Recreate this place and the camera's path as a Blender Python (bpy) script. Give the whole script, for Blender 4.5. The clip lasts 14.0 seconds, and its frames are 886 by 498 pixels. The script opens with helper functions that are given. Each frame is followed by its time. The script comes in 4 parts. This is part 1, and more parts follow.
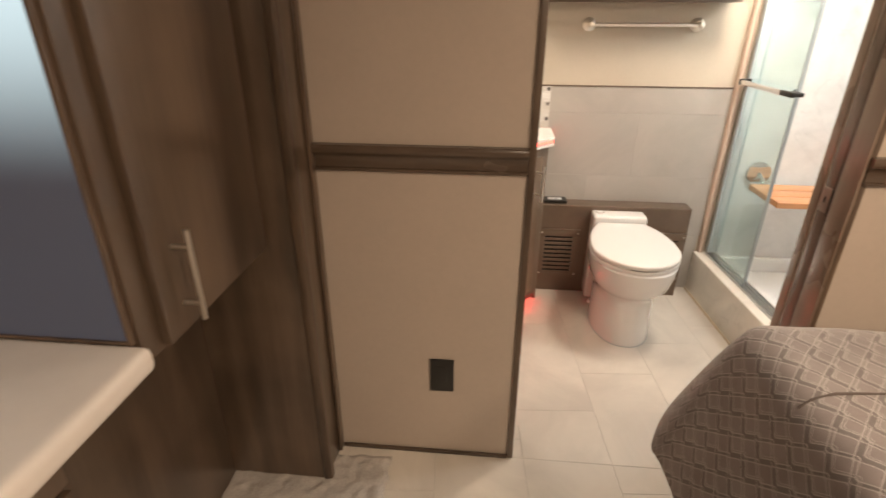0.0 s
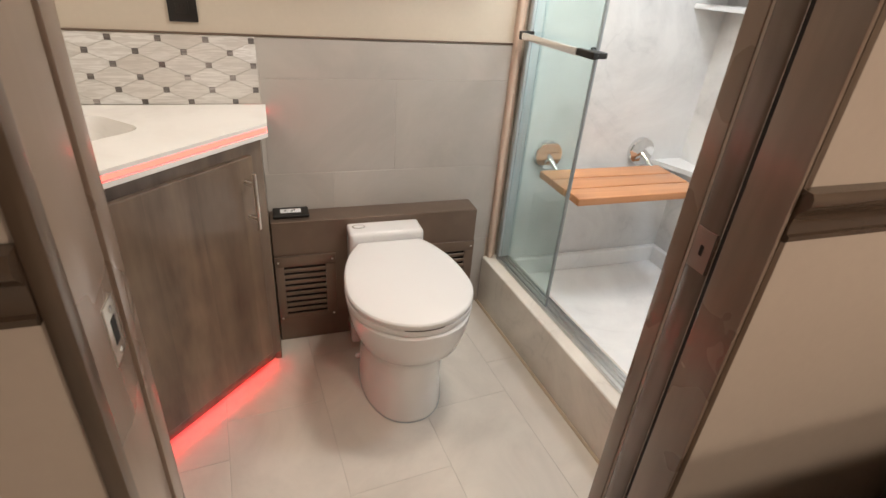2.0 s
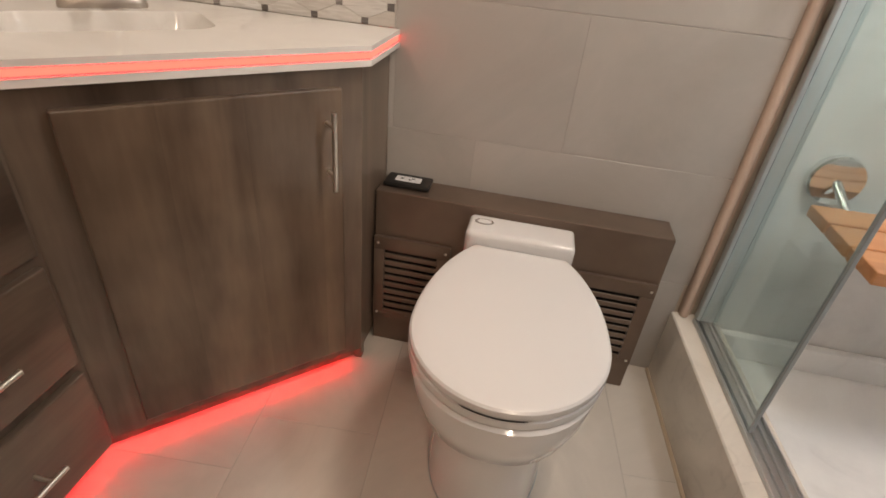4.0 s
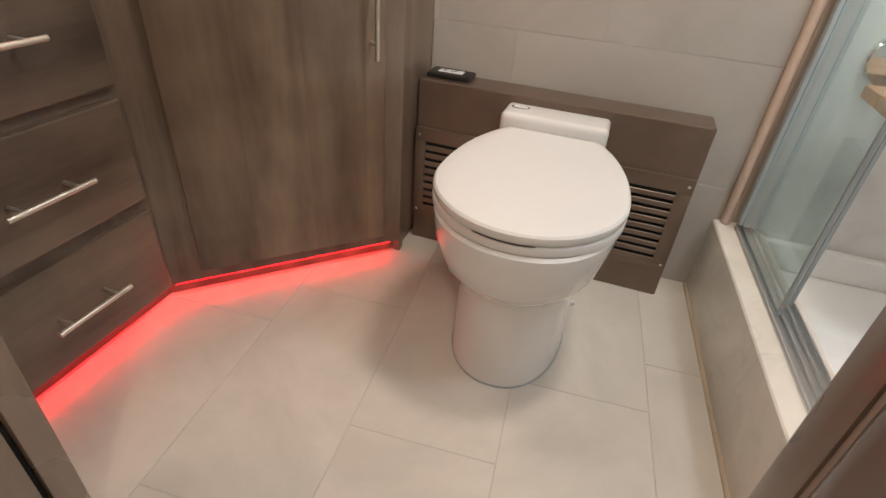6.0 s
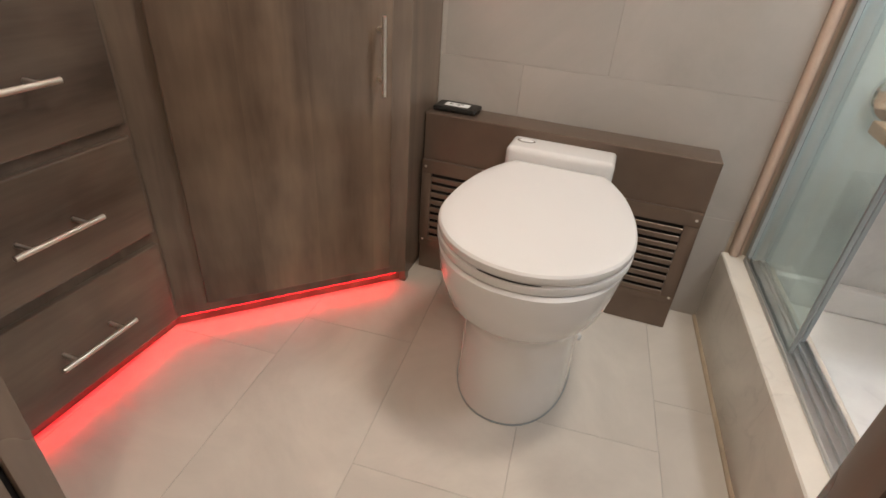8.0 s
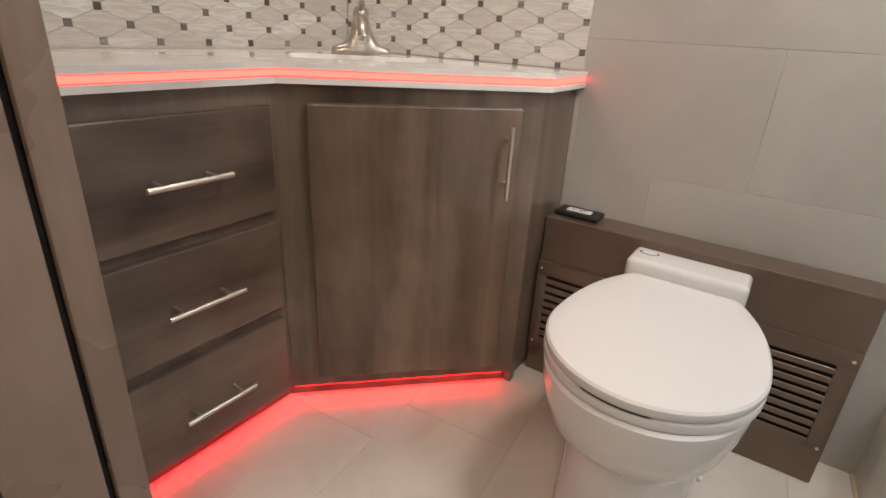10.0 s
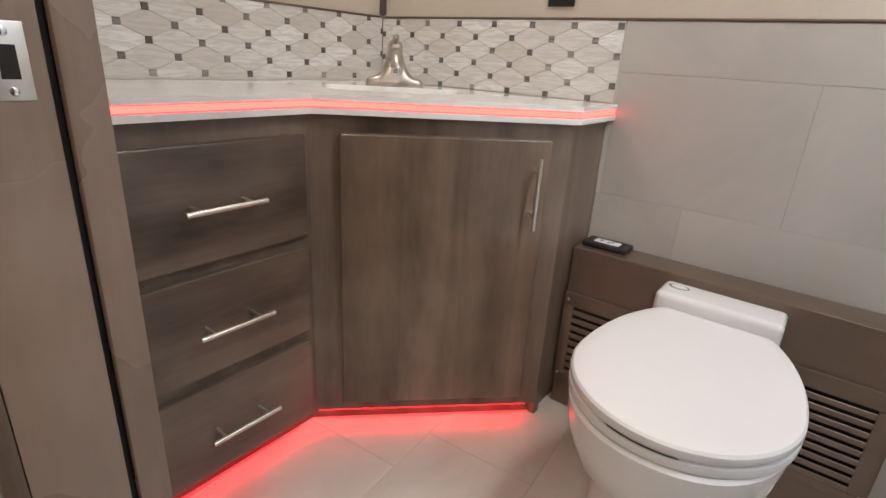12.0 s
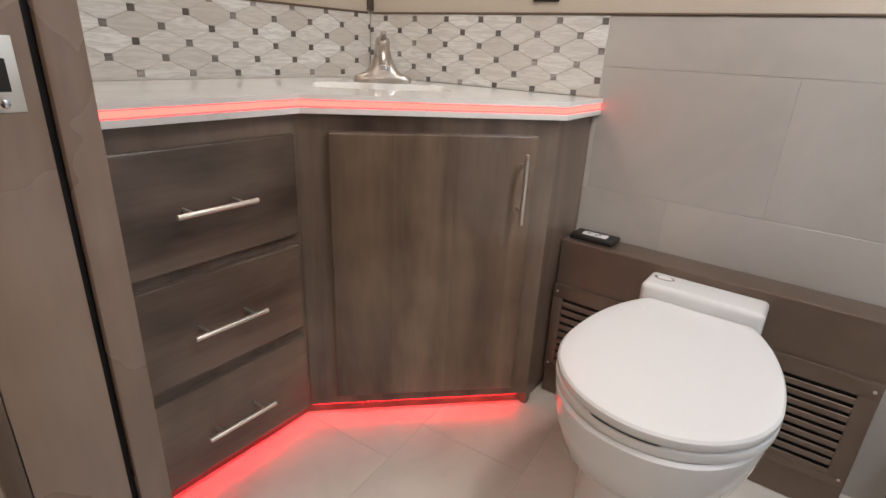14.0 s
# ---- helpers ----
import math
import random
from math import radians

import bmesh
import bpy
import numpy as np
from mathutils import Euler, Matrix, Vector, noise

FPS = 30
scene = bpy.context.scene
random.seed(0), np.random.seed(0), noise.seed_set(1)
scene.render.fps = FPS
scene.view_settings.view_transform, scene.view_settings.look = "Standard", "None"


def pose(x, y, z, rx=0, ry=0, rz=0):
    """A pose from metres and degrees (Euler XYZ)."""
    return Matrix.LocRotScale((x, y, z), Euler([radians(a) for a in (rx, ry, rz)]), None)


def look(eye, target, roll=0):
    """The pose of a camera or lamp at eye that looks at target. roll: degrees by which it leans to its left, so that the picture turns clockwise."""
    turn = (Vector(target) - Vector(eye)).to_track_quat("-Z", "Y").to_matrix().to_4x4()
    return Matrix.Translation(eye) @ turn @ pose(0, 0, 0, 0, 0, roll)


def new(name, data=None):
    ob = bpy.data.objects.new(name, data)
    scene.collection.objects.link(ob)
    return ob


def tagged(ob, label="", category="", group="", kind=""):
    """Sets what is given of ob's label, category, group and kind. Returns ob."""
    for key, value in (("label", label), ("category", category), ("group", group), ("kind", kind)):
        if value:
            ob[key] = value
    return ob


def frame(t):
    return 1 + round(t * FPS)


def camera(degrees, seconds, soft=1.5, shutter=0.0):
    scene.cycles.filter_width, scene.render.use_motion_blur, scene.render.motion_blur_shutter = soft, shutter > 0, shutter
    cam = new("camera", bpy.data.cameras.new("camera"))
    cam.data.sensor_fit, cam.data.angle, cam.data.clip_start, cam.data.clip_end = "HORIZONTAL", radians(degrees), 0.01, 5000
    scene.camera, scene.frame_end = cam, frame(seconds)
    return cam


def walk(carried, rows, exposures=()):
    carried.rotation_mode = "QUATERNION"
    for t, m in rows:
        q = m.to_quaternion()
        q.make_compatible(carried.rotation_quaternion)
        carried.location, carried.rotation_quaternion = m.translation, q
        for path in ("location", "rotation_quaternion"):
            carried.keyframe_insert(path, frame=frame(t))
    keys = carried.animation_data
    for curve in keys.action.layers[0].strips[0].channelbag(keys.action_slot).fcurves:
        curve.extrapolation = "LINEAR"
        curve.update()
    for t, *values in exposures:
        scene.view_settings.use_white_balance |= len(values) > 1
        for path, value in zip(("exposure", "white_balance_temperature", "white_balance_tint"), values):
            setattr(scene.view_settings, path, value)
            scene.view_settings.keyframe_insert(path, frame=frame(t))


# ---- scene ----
cam = camera(81.2, 14.0, shutter=0.18)
PATH = [
    (0, (0.554, 0.422, 1.457), (0.384, 2.225, 0.608), 0.2),
    (0.5, (0.672, 0.631, 1.461), (0.944, 2.41, 0.587), 2.2),
    (1, (0.678, 0.91, 1.426), (1.236, 2.599, 0.512), 3.5),
    (1.5, (0.734, 1.155, 1.387), (1.395, 2.779, 0.425), 4.25),
    (2, (0.857, 1.347, 1.34), (1.455, 2.992, 0.373), 4.7),
    (2.5, (0.928, 1.526, 1.314), (1.398, 3.222, 0.364), 5.2),
    (3, (0.993, 1.708, 1.275), (1.244, 3.43, 0.289), 5.9),
    (3.5, (1.153, 1.843, 1.223), (1.137, 3.548, 0.178), 6.05),
    (4, (1.193, 1.849, 1.12), (0.956, 3.525, 0.056), 6.0),
    (4.2, (1.239, 1.814, 1.063), (0.893, 3.486, 0.027), 5.78),
    (6.3, (1.336, 1.687, 0.921), (0.871, 3.271, -0.207), 4.8),
    (6.5, (1.331, 1.696, 0.929), (0.877, 3.28, -0.202), 4.85),
    (7, (1.332, 1.697, 0.934), (0.881, 3.296, -0.178), 4.6),
    (7.5, (1.337, 1.706, 0.939), (0.869, 3.317, -0.15), 4.4),
    (8, (1.333, 1.707, 0.944), (0.819, 3.33, -0.105), 4.35),
    (8.5, (1.337, 1.704, 0.948), (0.716, 3.332, -0.033), 4.1),
    (9, (1.329, 1.71, 0.953), (0.563, 3.31, 0.03), 3.57),
    (9.2, (1.334, 1.722, 0.959), (0.503, 3.306, 0.066), 3.35),
    (11.3, (1.355, 1.724, 0.987), (0.243, 3.237, 0.299), 3.5),
    (11.5, (1.357, 1.724, 0.987), (0.237, 3.231, 0.3), 3.4),
    (12, (1.351, 1.719, 0.987), (0.236, 3.227, 0.291), 3.5),
    (12.5, (1.354, 1.718, 0.988), (0.249, 3.226, 0.277), 3.4),
    (13, (1.362, 1.718, 0.988), (0.254, 3.225, 0.28), 3.0),
    (13.5, (1.354, 1.712, 1.01), (0.272, 3.228, 0.282), 3.0),
    (14, (1.369, 1.714, 1.005), (0.28, 3.225, 0.278), 2.8),
]
EXPOSURES = [(0.0, 0.5, 6900, 12), (1.0, 0.42, 5950, 8), (1.5, 0.25, 6000, 8), (2.5, 0.0, 6500, 13), (3.5, -0.32, 6800, 15), (4.0, -0.27, 6750, 15), (6.5, 0.1, 6300, 10), (9.0, -0.05, 6350, 12), (11.5, 0.08, 5750, 10), (14.0, 0.05, 5750, 10)]
walk(cam, [(t, look(eye, target, roll)) for t, eye, target, roll in PATH], EXPOSURES)

# ---- light ----
world = bpy.data.worlds.new("world")
scene.world = world
world.use_nodes = True
wn = world.node_tree.nodes
sky = wn.new("ShaderNodeTexSky")
sky.sky_type, sky.sun_disc, sky.sun_elevation, sky.sun_rotation = "NISHITA", False, radians(35), radians(80)
world.node_tree.links.new(sky.outputs[0], wn["Background"].inputs[0])
wn["Background"].inputs[1].default_value = 0.1

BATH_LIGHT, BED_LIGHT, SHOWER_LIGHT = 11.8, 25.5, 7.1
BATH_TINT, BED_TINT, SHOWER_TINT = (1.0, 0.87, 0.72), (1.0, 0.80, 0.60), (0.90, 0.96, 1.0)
TOE_LED, EDGE_LED = 19.0, 8.0
LED_RED, EDGE_RED = (1.0, 0.0, 0.006), (1.0, 0.012, 0.012)


# Area lamp for an unseen, added ceiling fixture.
def unseen_ceiling_lamp(x, y, z, power, tint, size=0.26):
    lamp = bpy.data.lights.new("added_downlight", "AREA")
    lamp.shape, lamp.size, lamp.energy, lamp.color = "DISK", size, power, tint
    ob = new("added_downlight", lamp)
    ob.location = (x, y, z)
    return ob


# ---- materials ----
def mat(name, rough=0.5, metal=0.0):
    m = bpy.data.materials.new(name)
    m.use_nodes = True
    b = m.node_tree.nodes["Principled BSDF"]
    b.inputs["Roughness"].default_value, b.inputs["Metallic"].default_value = rough, metal
    return m, m.node_tree.nodes, m.node_tree.links, b


def node(n, kind, **values):
    made = n.new(kind)
    for key, value in values.items():
        made.inputs[key.replace("_", " ")].default_value = value
    return made


def ramp(n, stops):
    r = n.new("ShaderNodeValToRGB")
    while len(r.color_ramp.elements) < len(stops):
        r.color_ramp.elements.new(0.5)
    for e, (p, c) in zip(r.color_ramp.elements, stops):
        e.position, e.color = p, (*c, 1)
    return r


def coords(n, l, scale=(1, 1, 1), kind="Object", turn=(0, 0, 0)):
    """Texture coordinates, shifted at random from object to object."""
    tc, mp, info, mul, add = n.new("ShaderNodeTexCoord"), n.new("ShaderNodeMapping"), n.new("ShaderNodeObjectInfo"), n.new("ShaderNodeVectorMath"), n.new("ShaderNodeVectorMath")
    mul.operation, add.operation = "MULTIPLY", "ADD"
    mul.inputs[1].default_value = (17.3, 9.1, 23.7)
    l.new(info.outputs["Random"], mul.inputs[0])
    l.new(tc.outputs[kind], add.inputs[0])
    l.new(mul.outputs[0], add.inputs[1])
    mp.inputs["Scale"].default_value, mp.inputs["Rotation"].default_value = scale, [radians(a) for a in turn]
    l.new(add.outputs[0], mp.inputs[0])
    return mp.outputs[0], info.outputs["Random"]


def bump(n, l, b, height, strength, distance):
    k = node(n, "ShaderNodeBump", Strength=strength, Distance=distance)
    l.new(height, k.inputs["Height"])
    l.new(k.outputs[0], b.inputs["Normal"])


def plain(name, colour, rough=0.5, metal=0.0, spread=0.08, scale=30.0, bumped=0.0, coat=0.0):
    """Paint, metal or plastic with faint mottling and wear."""
    m, n, l, b = mat(name, rough, metal)
    v, rnd = coords(n, l)
    a, c = node(n, "ShaderNodeTexNoise", Scale=scale, Detail=6.0), node(n, "ShaderNodeTexNoise", Scale=scale / 9, Detail=3.0)
    l.new(v, a.inputs["Vector"])
    l.new(v, c.inputs["Vector"])
    mixed = node(n, "ShaderNodeMix", Factor=0.5)
    l.new(a.outputs[0], mixed.inputs[2])
    l.new(c.outputs[0], mixed.inputs[3])
    r = ramp(n, [(0.3, [x * (1 - spread) for x in colour]), (0.7, [min(1, x * (1 + spread)) for x in colour])])
    l.new(mixed.outputs[0], r.inputs[0])
    l.new(r.outputs[0], b.inputs["Base Color"])
    rr = node(n, "ShaderNodeMapRange", To_Min=rough * 0.85, To_Max=min(1, rough * 1.2))
    l.new(c.outputs[0], rr.inputs[0])
    l.new(rr.outputs[0], b.inputs["Roughness"])
    if bumped:
        bump(n, l, b, a.outputs[0], bumped, 0.002)
    if coat:
        b.inputs["Coat Weight"].default_value, b.inputs["Coat Roughness"].default_value = coat, 0.05
    return m


def wood(name, dark, light, rough=0.31, turn=(0, 0, 0), along=(7, 7, 0.7), grain=0.05, boards=None):
    """Stained wood: broad boards, cloudy stain and fine grain along z before the turn."""
    m, n, l, b = mat(name, rough)
    v, rnd = coords(n, l, along, turn=turn)
    big, fine, cloud = node(n, "ShaderNodeTexNoise", Scale=1.1, Detail=4.0, Distortion=0.9), node(n, "ShaderNodeTexNoise", Scale=14.0, Detail=5.0), node(n, "ShaderNodeTexNoise", Scale=4.0, Detail=3.0)
    l.new(v, big.inputs["Vector"])
    l.new(v, fine.inputs["Vector"])
    v2, _ = coords(n, l)
    l.new(v2, cloud.inputs["Vector"])
    figure = node(n, "ShaderNodeTexWave", Scale=0.55, Distortion=9.0, Detail=3.0, Detail_Scale=0.6)
    l.new(v, figure.inputs["Vector"])
    m1, m2, m3 = node(n, "ShaderNodeMix", Factor=0.17), node(n, "ShaderNodeMix", Factor=0.34), node(n, "ShaderNodeMix", Factor=0.13)
    l.new(big.outputs[0], m1.inputs[2])
    l.new(fine.outputs[0], m1.inputs[3])
    l.new(m1.outputs[0], m3.inputs[2])
    l.new(figure.outputs["Fac"], m3.inputs[3])
    l.new(m3.outputs[0], m2.inputs[2])
    l.new(cloud.outputs[0], m2.inputs[3])
    r = ramp(n, [(0.36, dark), (0.5, [(a + c) / 2 for a, c in zip(dark, light)]), (0.64, light)])
    l.new(m2.outputs[0], r.inputs[0])
    out = r.outputs[0]
    if boards:
        # boards: the way across them and their width
        tc, dot, div, flo, rnd_b = n.new("ShaderNodeTexCoord"), n.new("ShaderNodeVectorMath"), n.new("ShaderNodeMath"), n.new("ShaderNodeMath"), n.new("ShaderNodeTexWhiteNoise")
        dot.operation, div.operation, flo.operation, rnd_b.noise_dimensions = "DOT_PRODUCT", "DIVIDE", "FLOOR", "1D"
        dot.inputs[1].default_value, div.inputs[1].default_value = boards[0], boards[1]
        l.new(tc.outputs["Object"], dot.inputs[0])
        l.new(dot.outputs["Value"], div.inputs[0])
        l.new(div.outputs[0], flo.inputs[0])
        l.new(flo.outputs[0], rnd_b.inputs["W"])
        hsv, mr = n.new("ShaderNodeHueSaturation"), node(n, "ShaderNodeMapRange", To_Min=0.80, To_Max=1.16)
        l.new(rnd_b.outputs["Value"], mr.inputs[0])
        l.new(mr.outputs[0], hsv.inputs["Value"])
        l.new(out, hsv.inputs["Color"])
        out = hsv.outputs[0]
    l.new(out, b.inputs["Base Color"])
    rr = node(n, "ShaderNodeMapRange", To_Min=rough - 0.08, To_Max=rough + 0.12)
    l.new(cloud.outputs[0], rr.inputs[0])
    l.new(rr.outputs[0], b.inputs["Roughness"])
    bump(n, l, b, fine.outputs[0], grain, 0.001)
    b.inputs["Coat Weight"].default_value, b.inputs["Coat Roughness"].default_value = 0.45, 0.16
    return m


def stone(name, base, shade, vein, rough=0.25, scale=2.5, amount=0.6, spread=0.0):
    """Polished slab with soft clouds and thin veins; spread: tone change from piece to piece."""
    m, n, l, b = mat(name, rough)
    v, rnd = coords(n, l)
    cloud, line, fine = node(n, "ShaderNodeTexNoise", Scale=scale, Detail=8.0, Roughness=0.65, Distortion=0.8), node(n, "ShaderNodeTexNoise", Scale=scale * 1.3, Detail=9.0, Distortion=2.2), node(n, "ShaderNodeTexNoise", Scale=120.0, Detail=2.0)
    for t in (cloud, line, fine):
        l.new(v, t.inputs["Vector"])
    r = ramp(n, [(0.38, shade), (0.62, base)])
    l.new(cloud.outputs[0], r.inputs[0])
    edge = ramp(n, [(0.47, (0, 0, 0)), (0.5, (1, 1, 1)), (0.53, (0, 0, 0))])
    l.new(line.outputs[0], edge.inputs[0])
    patch = ramp(n, [(0.35, (1, 1, 1)), (0.55, (0, 0, 0))])
    l.new(cloud.outputs[0], patch.inputs[0])
    f = n.new("ShaderNodeMath")
    f.operation = "MULTIPLY"
    l.new(edge.outputs[0], f.inputs[0])
    l.new(patch.outputs[0], f.inputs[1])
    f2 = n.new("ShaderNodeMath")
    f2.operation = "MULTIPLY"
    f2.inputs[1].default_value = amount
    l.new(f.outputs[0], f2.inputs[0])
    mx = n.new("ShaderNodeMix")
    mx.data_type = "RGBA"
    l.new(f2.outputs[0], mx.inputs[0])
    l.new(r.outputs[0], mx.inputs[6])
    mx.inputs[7].default_value = (*vein, 1)
    out = mx.outputs[2]
    if spread:
        hsv, mr = n.new("ShaderNodeHueSaturation"), node(n, "ShaderNodeMapRange", To_Min=1 - spread, To_Max=1 + spread)
        l.new(rnd, mr.inputs[0])
        l.new(mr.outputs[0], hsv.inputs["Value"])
        l.new(out, hsv.inputs["Color"])
        out = hsv.outputs[0]
    l.new(out, b.inputs["Base Color"])
    bump(n, l, b, fine.outputs[0], 0.04, 0.0005)
    return m


def glow(name, colour, strength):
    m = bpy.data.materials.new(name)
    m.use_nodes = True
    b = m.node_tree.nodes["Principled BSDF"]
    b.inputs["Base Color"].default_value = (0.12, 0.05, 0.05, 1)
    b.inputs["Emission Color"].default_value, b.inputs["Emission Strength"].default_value = (*colour, 1), strength
    return m


def glow_gradient(name, ground, top_tone, low, high):
    """A pane with glow painted in: dark to bright from height low to high."""
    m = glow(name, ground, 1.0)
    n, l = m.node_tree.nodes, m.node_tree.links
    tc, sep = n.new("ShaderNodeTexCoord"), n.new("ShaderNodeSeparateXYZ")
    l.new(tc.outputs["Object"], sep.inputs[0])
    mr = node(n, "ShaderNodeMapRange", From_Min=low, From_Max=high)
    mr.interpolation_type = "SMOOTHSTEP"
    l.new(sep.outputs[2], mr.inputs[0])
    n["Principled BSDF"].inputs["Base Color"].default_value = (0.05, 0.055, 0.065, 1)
    r = ramp(n, [(0.0, ground), (1.0, top_tone)])
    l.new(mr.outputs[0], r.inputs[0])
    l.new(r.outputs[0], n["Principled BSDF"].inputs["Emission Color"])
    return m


def glass(name, tint, rough=0.0):
    m, n, l, b = mat(name, rough)
    b.inputs["Base Color"].default_value, b.inputs["Transmission Weight"].default_value, b.inputs["IOR"].default_value = (*tint, 1), 1.0, 1.45
    return m


def mosaic(name, tones, vein, rough=0.3):
    """Travertine-like pieces: the tone changes from piece to piece, with bands along x."""
    m, n, l, b = mat(name, rough)
    v, rnd = coords(n, l, (9, 75, 9))
    band = node(n, "ShaderNodeTexNoise", Scale=1.6, Detail=6.0, Distortion=1.2)
    l.new(v, band.inputs["Vector"])
    tone = ramp(n, [(i / (len(tones) - 1), c) for i, c in enumerate(tones)])
    l.new(rnd, tone.inputs[0])
    fac = ramp(n, [(0.42, (0.55, 0.55, 0.55)), (0.6, (0, 0, 0))])
    l.new(band.outputs[0], fac.inputs[0])
    mx = n.new("ShaderNodeMix")
    mx.data_type = "RGBA"
    l.new(fac.outputs[0], mx.inputs[0])
    l.new(tone.outputs[0], mx.inputs[6])
    mx.inputs[7].default_value = (*vein, 1)
    l.new(mx.outputs[2], b.inputs["Base Color"])
    bump(n, l, b, band.outputs[0], 0.05, 0.001)
    return m


def quilt(name):
    """Woven bedspread: a trellis of raised double lines on a mottled ground, by the cloth's own UV in metres."""
    m, n, l, b = mat(name, 0.62)
    b.inputs["Sheen Weight"].default_value, b.inputs["Sheen Roughness"].default_value = 0.35, 0.4
    tc = n.new("ShaderNodeTexCoord")
    sep = n.new("ShaderNodeSeparateXYZ")
    l.new(tc.outputs["UV"], sep.inputs[0])

    def math_node(op, a, c=None):
        k = n.new("ShaderNodeMath")
        k.operation = op
        for i, value in enumerate((a, c)):
            if value is None:
                continue
            if isinstance(value, (int, float)):
                k.inputs[i].default_value = value
            else:
                l.new(value, k.inputs[i])
        return k.outputs[0]

    def line(value, centre, half):
        return math_node("LESS_THAN", math_node("ABSOLUTE", math_node("SUBTRACT", value, centre)), half)

    def any_of(*values):
        out = values[0]
        for value in values[1:]:
            out = math_node("MAXIMUM", out, value)
        return out

    # broad dark zigzags between pale threads, crossed by paired pale threads that zigzag the other way
    step = math_node("FRACT", math_node("DIVIDE", sep.outputs[1], 0.064))
    tri = math_node("SUBTRACT", math_node("MULTIPLY", math_node("ABSOLUTE", math_node("SUBTRACT", step, 0.5)), 4.0), 1.0)
    zig = math_node("MULTIPLY", math_node("MAXIMUM", math_node("MINIMUM", math_node("MULTIPLY", tri, 1.2), 1.0), -1.0), 0.0118)
    a = math_node("FRACT", math_node("DIVIDE", math_node("ADD", sep.outputs[0], zig), 0.055))
    c = math_node("FRACT", math_node("DIVIDE", math_node("SUBTRACT", sep.outputs[0], zig), 0.055))
    falling = math_node("LESS_THAN", step, 0.62)
    nook = math_node("MULTIPLY", line(c, 0.36, 0.07), line(step, 0.28, 0.09))
    pale = any_of(line(a, 0.14, 0.022), line(a, 0.44, 0.022), line(c, 0.66, 0.024), line(c, 0.84, 0.024), line(a, 0.54, 0.015))
    deep = any_of(line(a, 0.29, 0.105), math_node("MULTIPLY", line(c, 0.75, 0.06), falling), nook)
    deep = math_node("MULTIPLY", deep, math_node("SUBTRACT", 1.0, pale))
    cloth = node(n, "ShaderNodeTexNoise", Scale=9.0, Detail=5.0)
    l.new(tc.outputs["UV"], cloth.inputs["Vector"])
    ground = ramp(n, [(0.35, (0.200, 0.172, 0.168)), (0.7, (0.275, 0.240, 0.232))])
    l.new(cloth.outputs[0], ground.inputs[0])
    m1, m2 = n.new("ShaderNodeMix"), n.new("ShaderNodeMix")
    m1.data_type = m2.data_type = "RGBA"
    l.new(math_node("MULTIPLY", deep, 0.62), m1.inputs[0])
    l.new(ground.outputs[0], m1.inputs[6])
    m1.inputs[7].default_value = (0.105, 0.088, 0.088, 1)
    l.new(math_node("MULTIPLY", pale, 0.7), m2.inputs[0])
    l.new(m1.outputs[2], m2.inputs[6])
    m2.inputs[7].default_value = (0.45, 0.415, 0.40, 1)
    l.new(m2.outputs[2], b.inputs["Base Color"])
    thread = node(n, "ShaderNodeTexNoise", Scale=500.0, Detail=1.0)
    l.new(tc.outputs["UV"], thread.inputs["Vector"])
    h = math_node("ADD", math_node("SUBTRACT", pale, deep), math_node("MULTIPLY", thread.outputs[0], 0.5))
    bump(n, l, b, h, 0.35, 0.003)
    return m


DARK, LIGHT = (0.054, 0.037, 0.027), (0.205, 0.152, 0.113)
WOOD = wood("stained_wood", DARK, LIGHT)
WOOD_DOOR = wood("stained_door_boards", (0.066, 0.044, 0.030), (0.222, 0.158, 0.110), along=(5, 5, 0.9), boards=((0.7071, 0.7071, 0), 0.150))
WOOD_X = wood("stained_wood_across", DARK, LIGHT, turn=(0, 90, 0), along=(0.7, 7, 7))
WOOD_Y = wood("stained_wood_level", DARK, LIGHT, along=(7, 0.7, 7))
WOOD_JAMB = wood("stained_jamb", (0.148, 0.104, 0.078), (0.270, 0.199, 0.154), 0.26, along=(6, 6, 0.8))
WOOD_CHANNEL = wood("satin_channel", (0.120, 0.088, 0.072), (0.215, 0.165, 0.140), 0.2, along=(6, 6, 0.8))
WOOD_BED = wood("stained_bedroom_wood", (0.055, 0.036, 0.024), (0.150, 0.102, 0.070), 0.32)
TEAK = wood("teak", (0.42, 0.17, 0.065), (0.60, 0.28, 0.12), 0.4, along=(1.2, 22, 22))
BRONZE = plain("bronze_laminate", (0.190, 0.140, 0.108), 0.30, 0.55, 0.12, 14)
PANEL = plain("wall_panel", (0.465, 0.395, 0.335), 0.55, 0, 0.035, 60, 0.05)
BATH_WALL = plain("bathroom_wall_panel", (0.50, 0.44, 0.36), 0.55, 0, 0.03, 60, 0.05)
CEILING = plain("ceiling_panel", (0.78, 0.75, 0.70), 0.7, 0, 0.02, 40, 0.05)
FLOOR_TILE = stone("floor_tile", (0.635, 0.585, 0.52), (0.555, 0.51, 0.455), (0.53, 0.485, 0.43), 0.33, 3.0, 0.08, 0.01)
GROUT = plain("grout", (0.50, 0.465, 0.42), 0.9, 0, 0.06, 120, 0.1)
WALL_TILE = stone("wall_tile", (0.44, 0.41, 0.375), (0.385, 0.36, 0.33), (0.34, 0.32, 0.29), 0.38, 2.2, 0.05, 0.008)
MARBLE = stone("shower_marble", (0.72, 0.72, 0.71), (0.55, 0.55, 0.545), (0.33, 0.34, 0.35), 0.28, 1.6, 0.42)
